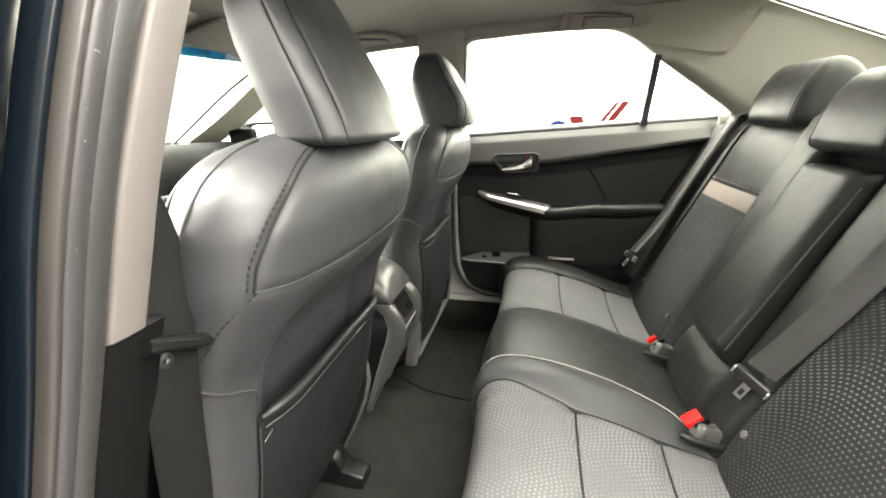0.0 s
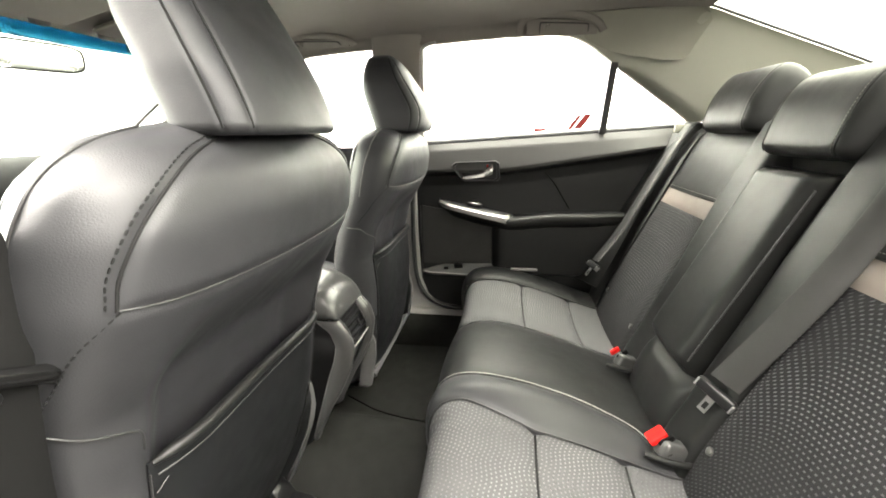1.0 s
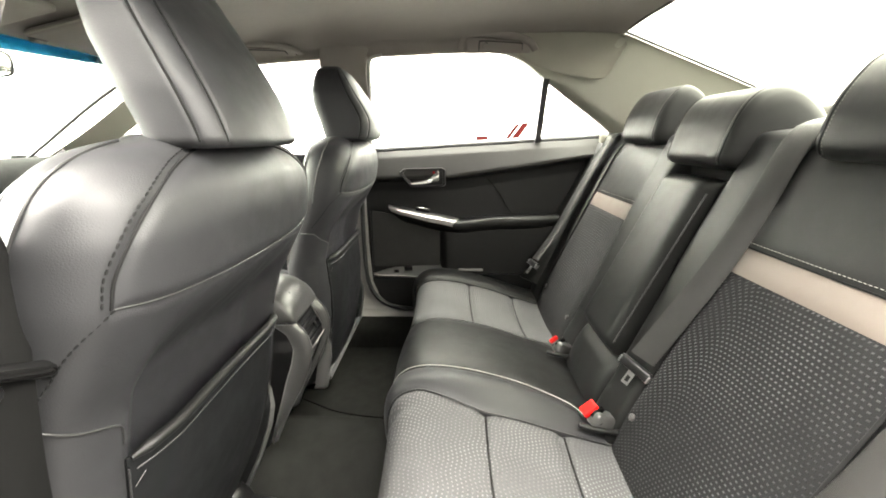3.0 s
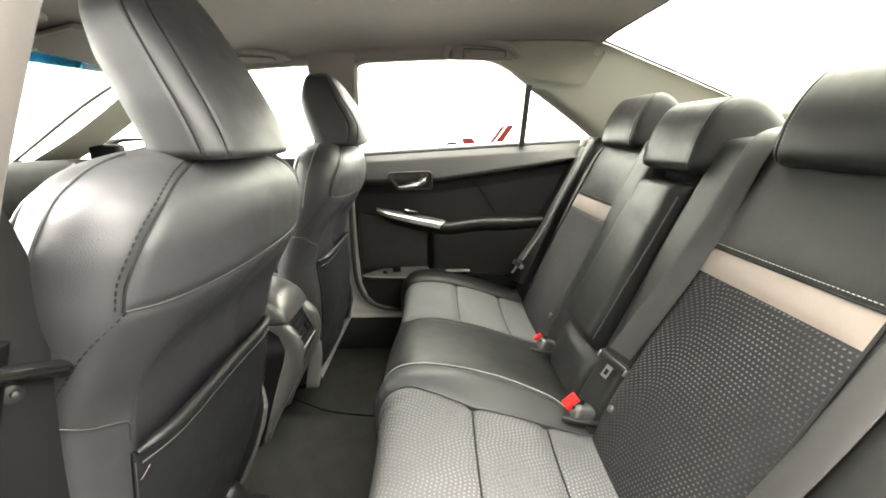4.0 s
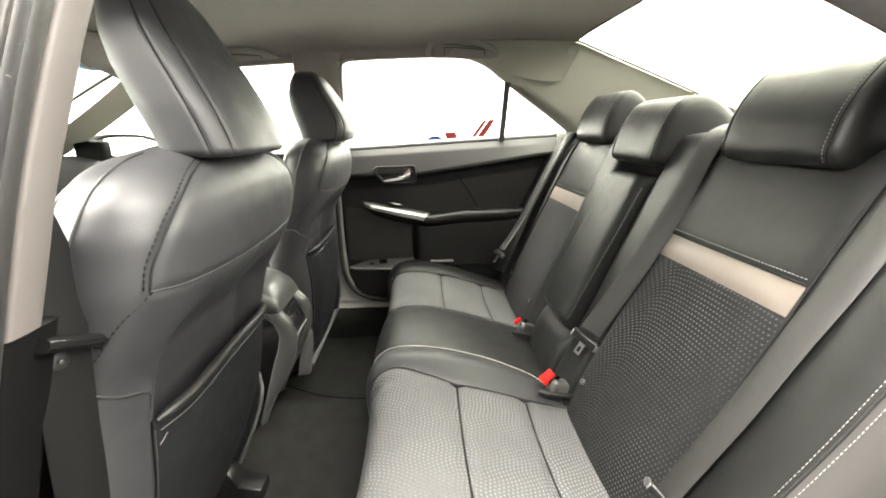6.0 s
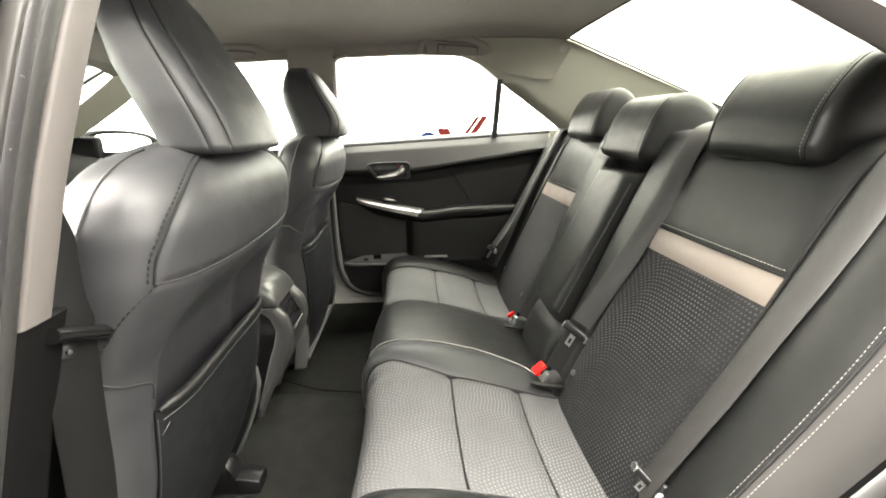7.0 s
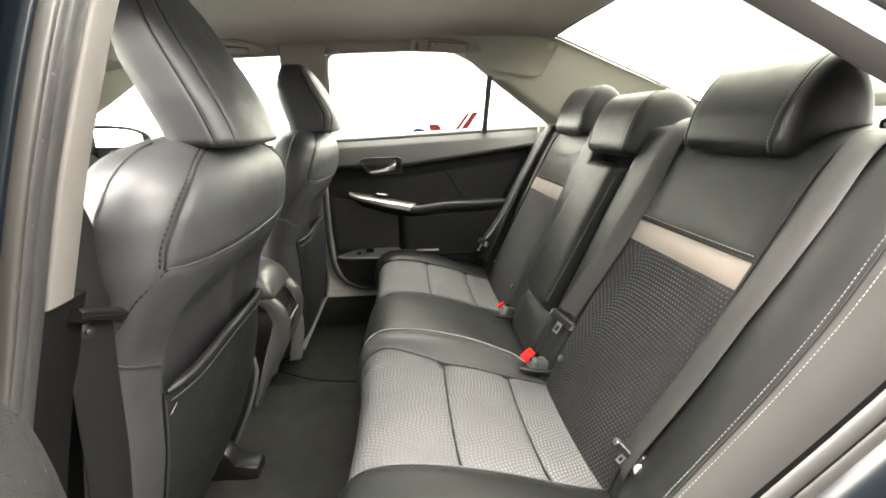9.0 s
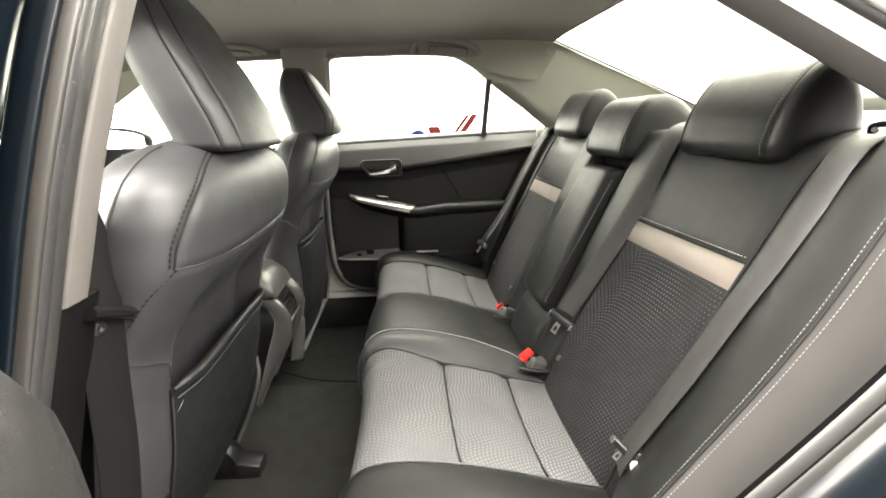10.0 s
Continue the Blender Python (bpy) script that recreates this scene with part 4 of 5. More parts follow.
        cov = [[(x, s * 0.19 - w, 0.285), (x, s * 0.19 - w * 0.95, zt - 0.005), (x, s * 0.19 - w * 0.8, zt), (x, s * 0.19 + w * 0.8, zt), (x, s * 0.19 + w * 0.95, zt - 0.005), (x, s * 0.19 + w, 0.285)] for x, w, zt in ((-0.36, 0.026, 0.37), (-0.262, 0.026, 0.37), (-0.248, 0.028, 0.352), (-0.240, 0.030, 0.330), (-0.200, 0.030, 0.322), (-0.186, 0.027, 0.318))]
        add_mesh("rail_cover", *loft(cov), PLASTIC, st, "satin plastic cover over the rail end")
    if cy > 0:
        rows = [[(-0.235 + dx, y, 0.420 + dz) for dx, dz in ((0.010, 0.010), (0.014, 0.0), (0.010, -0.010), (-0.03, -0.008), (-0.03, 0.01))] for y in np.linspace(-0.205, 0.240, 15)]
        add_mesh("rim", *loft(rows), RIM, st, "pale satin rim of the back panel")
        mid_x = (ta[0], (ta[1] + tb[1]) / 2)
        for ob in [head] + list(head.children):
            for v in ob.data.vertices:
                u = min(1.0, max(0.0, (v.co.z - 1.138) / 0.20))
                v.co.x += 0.034 * math.sin(min(1.0, u / 0.45) * math.pi / 2) if v.co.x > ip(v.co.z, *mid_x) else -0.026 * (1 - u)
                v.co.z = 1.138 + (v.co.z - 1.138) * 0.88
        for ob in st.children:
            if ob.name.split(".")[0] in ("backrest", "pocket", "back_shell", "rim", "seam", "stitch"):
                for v in ob.data.vertices:
                    v.co.z = max(v.co.z, 0.412)
                    v.co.x += 0.20 * max(0.0, 0.80 - v.co.z)
    return st


front_seat("driver_seat", "black leather front seat with stitched back and tall headrest", -0.3855)
front_seat("passenger_seat", "black leather front seat beside the far window", 0.3855)


# ---- rear bench ----
CX = [0.135, 0.115, 0.098, 0.094, 0.100, 0.120, 0.155, 0.20, 0.25, 0.30, 0.38, 0.465, 0.55, 0.63, 0.66]
CZ = [0.36, 0.40, 0.46, 0.52, 0.562, 0.592, 0.606, 0.608, 0.602, 0.592, 0.570, 0.541, 0.515, 0.500, 0.47]


def cushion_line(n=64):
    return spline([(x, 0, z) for x, z in zip(CX, CZ)], n)


LINE = cushion_line(90)


def cushion_point(i, y, lift=0.0):
    p = LINE[i]
    d = (LINE[min(i + 1, 89)] - LINE[max(i - 1, 0)]).normalized()
    nx, nz = -d.z, d.x
    crown = 0.0
    if abs(y) < 0.20:
        crown = 0.012 * math.cos(y / 0.20 * math.pi / 2) * (1 if i > 14 else i / 14)
    side = max(0.0, abs(y) - 0.53) / 0.12
    crown += 0.010 * math.exp(-((y + 0.14) / 0.04) ** 2)
    crown += 0.016 * math.sin(min(1, side) * math.pi * 0.6)
    seat = max(0.0, 1 - ((abs(y) - 0.38) / 0.17) ** 2)
    crown -= 0.010 * seat * (1 if i > 30 else i / 30)
    pull = 0.012 * max(0.0, 1 - abs(abs(y) - 0.21) / 0.02) * (1 if i < 24 else max(0, 1 - (i - 24) / 10))
    k = crown + lift - pull
    return Vector((p.x + nx * k, y, p.z + nz * k))


def border_y(i):
    """Where the middle seat ends, along the cushion's line."""
    return ip(LINE[i].x, [0.10, 0.17, 0.30, 0.38, 0.43, 0.47, 0.50, 0.53], [0.082, 0.082, 0.084, 0.088, 0.096, 0.108, 0.127, 0.157])


def cloth_y(i):
    """The inner edge of the cloth nearest the open door."""
    return ip(LINE[i].x, [0.09, 0.16, 0.22, 0.30, 0.55], [0.168, 0.168, 0.188, 0.214, 0.212])


def cushion_panel(name, y0, y1, mat, parent, label, seams=(), puff=0.006, cols=18):
    rows = []
    for i in range(90):
        r = []
        for j in range(cols + 1):
            t = j / cols
            a, c = (q(i) if callable(q) else q for q in (y0, y1))
            y = a + (c - a) * t
            edge = min(t, 1 - t) * abs(c - a)
            lift = puff * (1 - math.exp(-edge / 0.010)) - 0.004
            for sx in seams:
                if i > 25:
                    lift -= 0.008 * math.exp(-((LINE[i].x - sx) / 0.012) ** 2)
            r.append(cushion_point(i, y, lift))
        rows.append(r)
    return add_mesh(name, *sheet(rows, 0.03, (0.25, 0, -0.97)), mat, parent, label)


def index_at(x):
    return min(range(30, 90), key=lambda i: abs(LINE[i].x - x))


BXZ = ([0.46, 0.52, 0.60, 0.70, 0.80, 0.90, 0.955, 1.02, 1.07, 1.10, 1.127, 1.147, 1.160], [0.555, 0.568, 0.594, 0.640, 0.686, 0.732, 0.757, 0.787, 0.810, 0.826, 0.846, 0.885, 0.95])
BLINE = spline([(x, 0, z) for z, x in zip(*BXZ)], 100)


def back_surface(i, y, lift=0.0):
    p = BLINE[i]
    d = (BLINE[min(i + 1, 99)] - BLINE[max(i - 1, 0)]).normalized()
    nx, nz = -d.z, d.x
    seat = max(0.0, 1 - ((abs(y) - 0.385) / 0.16) ** 2) if abs(y) > 0.2 else 0.0
    k = lift - 0.012 * seat * math.sin(math.pi * min(1, max(0, (p.z - 0.5) / 0.65)))
    side = max(0.0, abs(y) - 0.55)
    k += 0.012 * math.sin(min(1.0, side / 0.09) * math.pi * 0.5) * (1 if p.z < 1.03 else max(0, 1 - (p.z - 1.03) / 0.09))
    return Vector((p.x + nx * k, y, p.z + nz * k))


def bi(z):
    return min(range(80), key=lambda i: abs(BLINE[i].z - z))


def back_panel(name, y0, y1, z0, z1, mat, parent, label, puff=0.006, cols=18, lift0=0.0, thick=0.03, last=None):
    i0, i1 = bi(z0), (last if last else bi(z1))
    rows = []
    for i in range(i0, i1 + 1):
        r = []
        for j in range(cols + 1):
            t = j / cols
            y = y0 + (y1 - y0) * t
            edge = min(t * abs(y1 - y0), (1 - t) * abs(y1 - y0), (BLINE[i] - BLINE[i0]).length + 0.002, (BLINE[i] - BLINE[i1]).length + 0.002 if not last else 1.0)
            r.append(back_surface(i, y, lift0 + puff * (1 - math.exp(-edge / 0.009)) - 0.004))
        rows.append(r)
    return add_mesh(name, *sheet(rows, thick, (0.9, 0, -0.4)), mat, parent, label)


# side outlines of the rear headrests, forward foot first, from 0 to 1 in height
OUTER_HEAD = [(0.020, -0.004), (0.006, 0.004), (0.000, 0.022), (0.003, 0.040), (0.010, 0.070), (0.0245, 0.1025), (0.0445, 0.132), (0.061, 0.148), (0.0755, 0.154), (0.098, 0.150), (0.122, 0.134), (0.141, 0.108), (0.155, 0.074), (0.164, 0.036), (0.167, 0.004), (0.140, -0.006), (0.07, -0.008)]
MID_HEAD = [(0.020, -0.004), (0.004, 0.003), (-0.003, 0.016), (0.000, 0.032), (0.008, 0.064), (0.024, 0.104), (0.042, 0.132), (0.064, 0.148), (0.090, 0.154), (0.116, 0.152), (0.145, 0.139), (0.171, 0.119), (0.190, 0.098), (0.205, 0.066), (0.214, 0.030), (0.212, 0.002), (0.15, -0.006), (0.07, -0.008)]


def rear_headrest(parent, cy, x0, z0, wide, high, prof):
    """wide: half the width between the seams; flat side panels stand beyond them."""
    ring = spline([(a, 0, b) for a, b in prof + prof[:1]], 65)[:-1]
    cxm = sum(p.x for p in ring) / len(ring)
    hz = high / 0.154
    rings = []
    ends = [(0.024, 0.30), (0.0225, 0.62), (0.019, 0.82), (0.013, 0.925), (0.007, 0.972), (0.0025, 0.988), (0.0, 0.985)]
    places = [(-wide - o, k) for o, k in ends] + [(t * wide, 1.0 + 0.006 * (1 - t * t)) for t in np.linspace(-0.94, 0.94, 11)] + [(wide + o, k) for o, k in ends[::-1]]
    for y, k in places:
        rings.append([(x0 + cxm + (p.x - cxm) * k, cy + y, z0 + (0.05 + (p.z - 0.05) * (1 - (1 - k) * 0.9)) * hz) for p in ring])
    h = add_mesh("headrest", *loft(rings), LEATHER_DIM, parent, "black leather rear headrest")
    for sg in (-1, 1):
        line = [(x0 + cxm + (p.x - cxm) * 0.99, cy + sg * wide, z0 + p.z * 0.99 * hz) for p in ring[2:46]]
        tube("seam", line, 0.0013, THREAD_DARK, h, n=60)
        stitch_row("stitching", [(x0 + cxm + (p.x - cxm) * 1.003, cy + sg * (wide - 0.006), z0 + (0.05 + (p.z - 0.05) * 1.003) * hz) for p in ring[2:46]], THREAD_GREY, h, step=0.0058, dash=0.0036, r=0.00055)
    return h


STRIP = [(0.556, 0.50), (0.575, 0.56), (0.602, 0.62), (0.634, 0.70), (0.676, 0.80), (0.715, 0.90), (0.757, 1.00), (0.794, 1.08), (0.814, 1.125), (0.822, 1.142), (0.832, 1.148), (0.86, 1.152), (0.95, 1.162)]


def inner_strip(s, parent):
    line = spline([(x, 0, z) for x, z in STRIP], 90)
    rows = []
    for i, p in enumerate(line):
        y0, y1 = 0.104, ip(p.z, [0.5, 0.9, 1.148], [0.212, 0.212, 0.218])
        r = []
        for t in np.linspace(0, 1, 21):
            edge = min(t, 1 - t) * (y1 - y0)
            k = 0.016 * (1 - math.exp(-edge / 0.006)) - 0.012
            d = (line[min(i + 1, 89)] - line[max(i - 1, 0)]).normalized()
            r.append((p.x - d.z * k, s * (y0 + (y1 - y0) * t), p.z + d.x * k))
        rows.append(r)
    add_mesh("back_strip", *sheet(rows, 0.05, (0.9, 0, -0.4)), LEATHER_DIM, parent, "raised black leather inner back strip")
    seam = [(x + 0.004, s * y, z) for x, y, z in ((0.830, 0.130, 1.1475), (0.832, 0.165, 1.1485), (0.838, 0.205, 1.149))]
    tube("seam", seam, 0.0011, THREAD_DARK, parent, n=14)


def rear_bench():
    b = thing("rear_bench", "black leather and dotted cloth three-place rear bench", "car seat")
    names = {-1: "dotted grey cloth seat panel", 1: "dotted grey cloth seat panel by the closed door"}
    for s in (-1, 1):
        inner = (lambda i: -cloth_y(i)) if s < 0 else 0.212
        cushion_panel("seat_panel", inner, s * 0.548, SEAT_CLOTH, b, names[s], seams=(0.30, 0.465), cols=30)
        cushion_panel("seat_bolster", s * 0.548, s * 0.665, LEATHER_DIM, b, "soft leather outer bolster", puff=0.010, cols=14)
        tube("piping", [cushion_point(i, inner(i) if s < 0 else inner, 0.000) for i in range(8, 86, 3)], 0.0017, PIPING, b, n=70)
        tube("piping", [cushion_point(i, s * 0.548, 0.000) for i in range(8, 86, 3)], 0.0017, PIPING, b, n=70)
        stitch_row("stitching", [cushion_point(i, s * 0.556, 0.002) for i in range(4, 26, 3)], THREAD, b, r=0.0007)
        stitch_row("stitching", [cushion_point(i, s * 0.572, 0.005) for i in range(4, 24, 3)], THREAD, b, r=0.0007)
        for x in (0.30, 0.465):
            tube("seam", [cushion_point(index_at(x), s * y, -0.0045) for y in np.linspace(0.222, 0.544, 10)], 0.0022, THREAD_DARK, b, n=20)
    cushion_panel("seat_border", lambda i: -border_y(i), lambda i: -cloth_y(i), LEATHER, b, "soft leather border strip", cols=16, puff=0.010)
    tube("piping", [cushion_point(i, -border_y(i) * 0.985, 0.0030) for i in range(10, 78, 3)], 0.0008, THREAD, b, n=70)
    cushion_panel("centre_cushion", lambda i: -border_y(i), 0.212, LEATHER_DIM, b, "flat black leather middle seat", cols=26)
    base = [[(x, y, z) for x, z in ((0.15, 0.30), (0.135, 0.40), (0.15, 0.55), (0.64, 0.46), (0.64, 0.30))] for y in (-0.665, 0.665)]
    add_mesh("base", *loft(base), PLASTIC, b)
    # backs
    for s in (-1, 1):
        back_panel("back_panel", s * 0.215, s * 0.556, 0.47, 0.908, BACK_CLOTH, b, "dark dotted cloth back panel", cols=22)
        back_panel("back_stripe", s * 0.215, s * 0.556, 0.909, 0.953, STRIPE, b, "taupe leather stripe", puff=0.004)
        back_panel("back_top", s * 0.215, s * 0.556, 0.954, 1.1, LEATHER_DIM, b, "black leather upper back", last=99)
        back_panel("back_bolster", s * 0.556, s * 0.66, 0.47, 1.1, LEATHER_DIM, b, "black leather side bolster", puff=0.008, last=97)
        inner_strip(s, b)
        tube("piping", [back_surface(bi(0.955), s * y, 0.001) for y in np.linspace(0.218, 0.552, 10)], 0.0018, THREAD_DARK, b, n=24)
        stitch_row("stitching", [back_surface(bi(0.960), s * y, 0.0025) for y in np.linspace(0.22, 0.55, 10)], THREAD, b, r=0.0006)
        tube("piping", [back_surface(i, s * 0.556, 0.0) for i in range(2, 92, 5)], 0.003, THREAD_DARK, b, n=50)
        for y in (0.238, 0.523):
            disc("stud", back_surface(bi(0.598), s * y, 0.003), 0.0075, 0.006, PLASTIC_SATIN, b, way=(-0.9, 0, 0.4))
    # fold-down armrest in the middle
    rows = []
    for i in range(bi(0.650), bi(1.052) + 1):
        z = BLINE[i].z
        half = ip(z, [0.65, 0.70, 0.8, 1.052], [0.096, 0.101, 0.101, 0.096])
        top = min(1.0, max(0.0, (1.052 - z) / 0.022 + 0.05)) ** 0.5
        foot = min(1.0, max(0.0, (z - 0.648) / 0.025 + 0.05)) ** 0.5
        r = []
        for t in np.linspace(-1, 1, 37):
            k = (1 - abs(t) ** 9) ** 0.5
            r.append(back_surface(i, t * half, 0.050 * k * min(top, foot) - 0.004 + 0.004 * math.cos(t * 1.4)))
        rows.append(r)
    pad = []
    for i in range(bi(0.505), bi(0.652) + 1):
        z = BLINE[i].z
        up = min(1.0, max(0.0, (0.655 - z) / 0.035 + 0.04)) ** 0.5
        pad.append([back_surface(i, t * 0.116, (0.017 + 0.012 * math.sin((z - 0.50) / 0.15 * math.pi)) * (1 - abs(t) ** 3) ** 0.5 * up - 0.004) for t in np.linspace(-1, 1, 29)])
    add_mesh("armrest_foot", *sheet(pad, 0.05, (0.9, 0, -0.4)), LEATHER_DIM, b, "rolled black leather pad below the armrest")
    for sg in (-1, 1):
        tube("piping", [back_surface(i, sg * 0.0975, 0.034) for i in range(bi(0.68), bi(1.04), 4)], 0.0016, PIPING, b, n=50)
    add_mesh("centre_armrest", *sheet(rows, 0.05, (0.9, 0, -0.4)), LEATHER_DIM, b, "folded-up black leather centre armrest")
    rows = [[back_surface(i, y, -0.03) for y in np.linspace(-0.104, 0.104, 8)] for i in range(0, 92)]
    add_mesh("centre_back", *sheet(rows, 0.03, (0.9, 0, -0.4)), LEATHER_DIM, b)
    rear_headrest(b, -0.388, 0.797, 1.112, 0.103, 0.154, OUTER_HEAD)
    rear_headrest(b, 0.372, 0.798, 1.126, 0.105, 0.154, OUTER_HEAD)
    rear_headrest(b, 0.0, 0.766, 1.083, 0.100, 0.156, MID_HEAD)
    neck = [[(x, y, z) for x, z in ((0.830, 1.03), (0.826, 1.075), (0.835, 1.10), (0.88, 1.10), (0.90, 1.03))] for y in (-0.098, -0.09, 0.09, 0.098)]
    add_mesh("headrest_foot", *loft(neck), MATTE, b, "dark foot below the middle headrest")


rear_bench()


# ---- side trims beside the bench ----
ARC = [(0.480, 0.590), (0.543, 0.684), (0.597, 0.7635), (0.656, 0.853), (0.708, 0.943), (0.731, 0.992), (0.7595, 1.0555), (0.785, 1.105), (0.82, 1.150)]
SEALARC = [(0.535, 0.585), (0.632, 0.700), (0.7225, 0.8076), (0.7875, 0.890), (0.855, 0.985), (0.905, 1.08), (0.93, 1.15)]
ROOTARC = [(0.565, 0.58), (0.612, 0.67), (0.664, 0.77), (0.705, 0.86), (0.744, 0.945), (0.787, 1.035), (0.820, 1.10), (0.862, 1.150)]


def side_trim(s):
    root = spline([(x, -0.598, z) for x, z in ROOTARC], 44)
    a = spline([(x, -0.722, z) for x, z in ARC], 44)
    c = spline([(x, -0.745, z) for x, z in SEALARC], 44)
    t = thing("side_trim", "black and grey leather-covered trim beside the bench", "trim", "bench side trims")

    def skin(p_line, q_line, bulge, out, n):
        rows = []
        for p, q in zip(p_line, q_line):
            r = []
            for k in np.linspace(0, 1, n):
                v = p.lerp(q, k)
                h = bulge * math.sin(math.pi * k)
                r.append((v.x - h, (v.y - out * math.sin(math.pi * k)) * -s, v.z + h * 0.45))
            rows.append(r)
        return rows

    add_mesh("inner_panel", *sheet(skin(root, a, 0.012, 0.004, 10), 0.03, (0.85, 0.3 * -s, -0.4)), LEATHER_DIM, t, "black leather inner part")
    add_mesh("outer_panel", *sheet(skin(a, c, 0.003, 0.006, 10), 0.02, (0.5, -0.8 * s, -0.2)), TRIM_LEATHER, t, "warm grey leather outer part")
    tube("seam", [(p.x - 0.0005, p.y * -s, p.z) for p in a][::3], 0.0022, THREAD_DARK, t, n=50)
    for rows, k, dx, dy in ((skin(root, a, 0.012, 0.004, 41), 38, -0.0012, 0.0), (skin(a, c, 0.003, 0.006, 41), 4, -0.0010, 0.0010)):
        stitch_row("stitching", [(r[k][0] + dx, r[k][1] + dy * s, r[k][2]) for r in rows[::3]], THREAD_GREY, t, step=0.0060, dash=0.0036, r=0.00045)


side_trim(1)
side_trim(-1)


# ---- near door opening ----
def near_opening():
    def strip(name, mid, dy, dx, mat, label, n=40, sq=6, cat="seal"):
        """A body strip whose cut is a rounded bar dx by dy, along a line."""
        pts = spline(mid, n)
        rings = []
        for p in pts:
            ring = []
            for k in range(16):
                a = 2 * math.pi * k / 16
                c, q = math.cos(a), math.sin(a)
                e = 2 / sq
                ring.append((p.x + dx * math.copysign(abs(c) ** e, c), p.y + dy * math.copysign(abs(q) ** e, q), p.z))
            rings.append(ring)
        return tagged(add_mesh(name, *loft(rings), mat), label, cat, kind="structure")

    face = ([0.40, 0.80, 1.0, 1.137, 1.277, 1.42], [-0.24, -0.158, -0.110, -0.074, -0.038, 0.0])
    shift = ([0.40, 0.80, 1.0, 1.137, 1.277, 1.42], [-0.085, -0.048, -0.018, 0.0, 0.034, 0.088])

    def pillar_strip(name, y, half, proud, deep, z0, z1, mat, label, sq=6, cat="seal"):
        mid = [(ip(z, *face) + proud - deep, y + ip(z, *shift), z) for z in np.linspace(z0, z1, 8)]
        return strip(name, mid, half, deep, mat, label, sq=sq, cat=cat)

    pillar_strip("trim_pillar_near", -0.706, 0.0170, 0.0, 0.014, 1.005, 1.42, PILLAR_DIM, "upper pillar cover, its beige darkened against strong light", cat="trim")
    pillar_strip("trim_pillar_low", -0.695, 0.0280, -0.002, 0.016, 0.40, 1.004, MATTE, "black plastic lower pillar cover", cat="trim")
    strip("trim_pillar_inner", [(ip(z, *face) - 0.026, -0.705, z) for z in np.linspace(0.40, 0.94, 6)], 0.030, 0.012, MATTE, "black plastic inner side of the pillar", cat="trim")
    pillar_strip("seal_inner", -0.7345, 0.0125, 0.001, 0.014, 0.40, 1.42, SEAL_GREY, "grey rubber door seal on the pillar", sq=3)
    pillar_strip("jamb_flange", -0.7515, 0.0095, 0.004, 0.015, 0.40, 1.42, SEAL_LILAC, "worn grey lining of the door opening", sq=3.5)
    pillar_strip("seal_outer", -0.7625, 0.0065, 0.005, 0.012, 0.40, 1.42, SEAL_BROWN, "worn grey rubber lip of the door opening", sq=2.2)
    pillar_strip("seal_edge", -0.7715, 0.0055, -0.004, 0.012, 0.40, 1.42, PAINT, "thin dark painted edge of the door opening", sq=2.5)
    pillar_strip("jamb_paint", -0.835, 0.070, -0.022, 0.05, 0.40, 1.42, PAINT, "dark blue painted door jamb", sq=5)
    # rear edge of the opening, over the wheel arch, and up the roof pillar
    def arch_strip(name, near_y, off0, far_y, off1, swell, mat, lab):
        """A rounded strip along the wheel arch from one line to the next."""
        rows = []
        for x, _, z in spline([(x, 0, z) for x, z in SEALARC], 50):
            row = []
            for t in np.linspace(0, 1, 9):
                o = off0 + (off1 - off0) * t
                h = swell * math.sin(math.pi * t) ** 0.6
                row.append((x + o - h * 0.55, near_y + (far_y - near_y) * t - h * 0.5, z - o * 0.85 + h * 0.3))
            rows.append(row)
        tagged(add_mesh(name, *sheet(rows, 0.012, (0.6, 0.5, -0.4)), mat), lab, "seal", kind="structure")

    arch_strip("gap_arch", -0.742, 0.000, -0.747, 0.009, 0.0, MATTE, "black gap beside the leather side trim")
    arch_strip("seal_arch", -0.747, 0.006, -0.759, 0.016, 0.0025, ARCH_GREY, "grey rubber seal along the wheel arch")
    arch_strip("crease_arch", -0.757, 0.014, -0.762, 0.019, 0.0, MATTE, "dark crease beside the seal")
    arch_strip("lip_arch", -0.761, 0.0175, -0.771, 0.027, 0.0015, ARCH_TAN, "pale grey flange along the wheel arch")
    rows = []
    for p in spline([(x + 0.020, 0, z - 0.017) for x, z in SEALARC], 60):
        rows.append([(p.x + a, y, p.z - a * 0.8) for y, a in ((-0.766, 0.004), (-0.776, 0.005), (-0.786, 0.009), (-0.795, 0.017), (-0.801, 0.030), (-0.808, 0.046), (-0.824, 0.058), (-0.86, 0.072), (-0.91, 0.11), (-0.93, 0.17))])
    tagged(add_mesh("body_arch", *sheet(rows, 0.02, (0.6, 0, -0.6)), PAINT), "glossy dark blue painted body beside the seat", "car body", kind="structure")
    low = [(0.28, 1.420), (0.40, 1.420), (0.47, 1.398), (0.53, 1.360), (0.60, 1.315), (0.70, 1.253), (0.78, 1.203), (0.845, 1.160), (0.92, 1.10)]
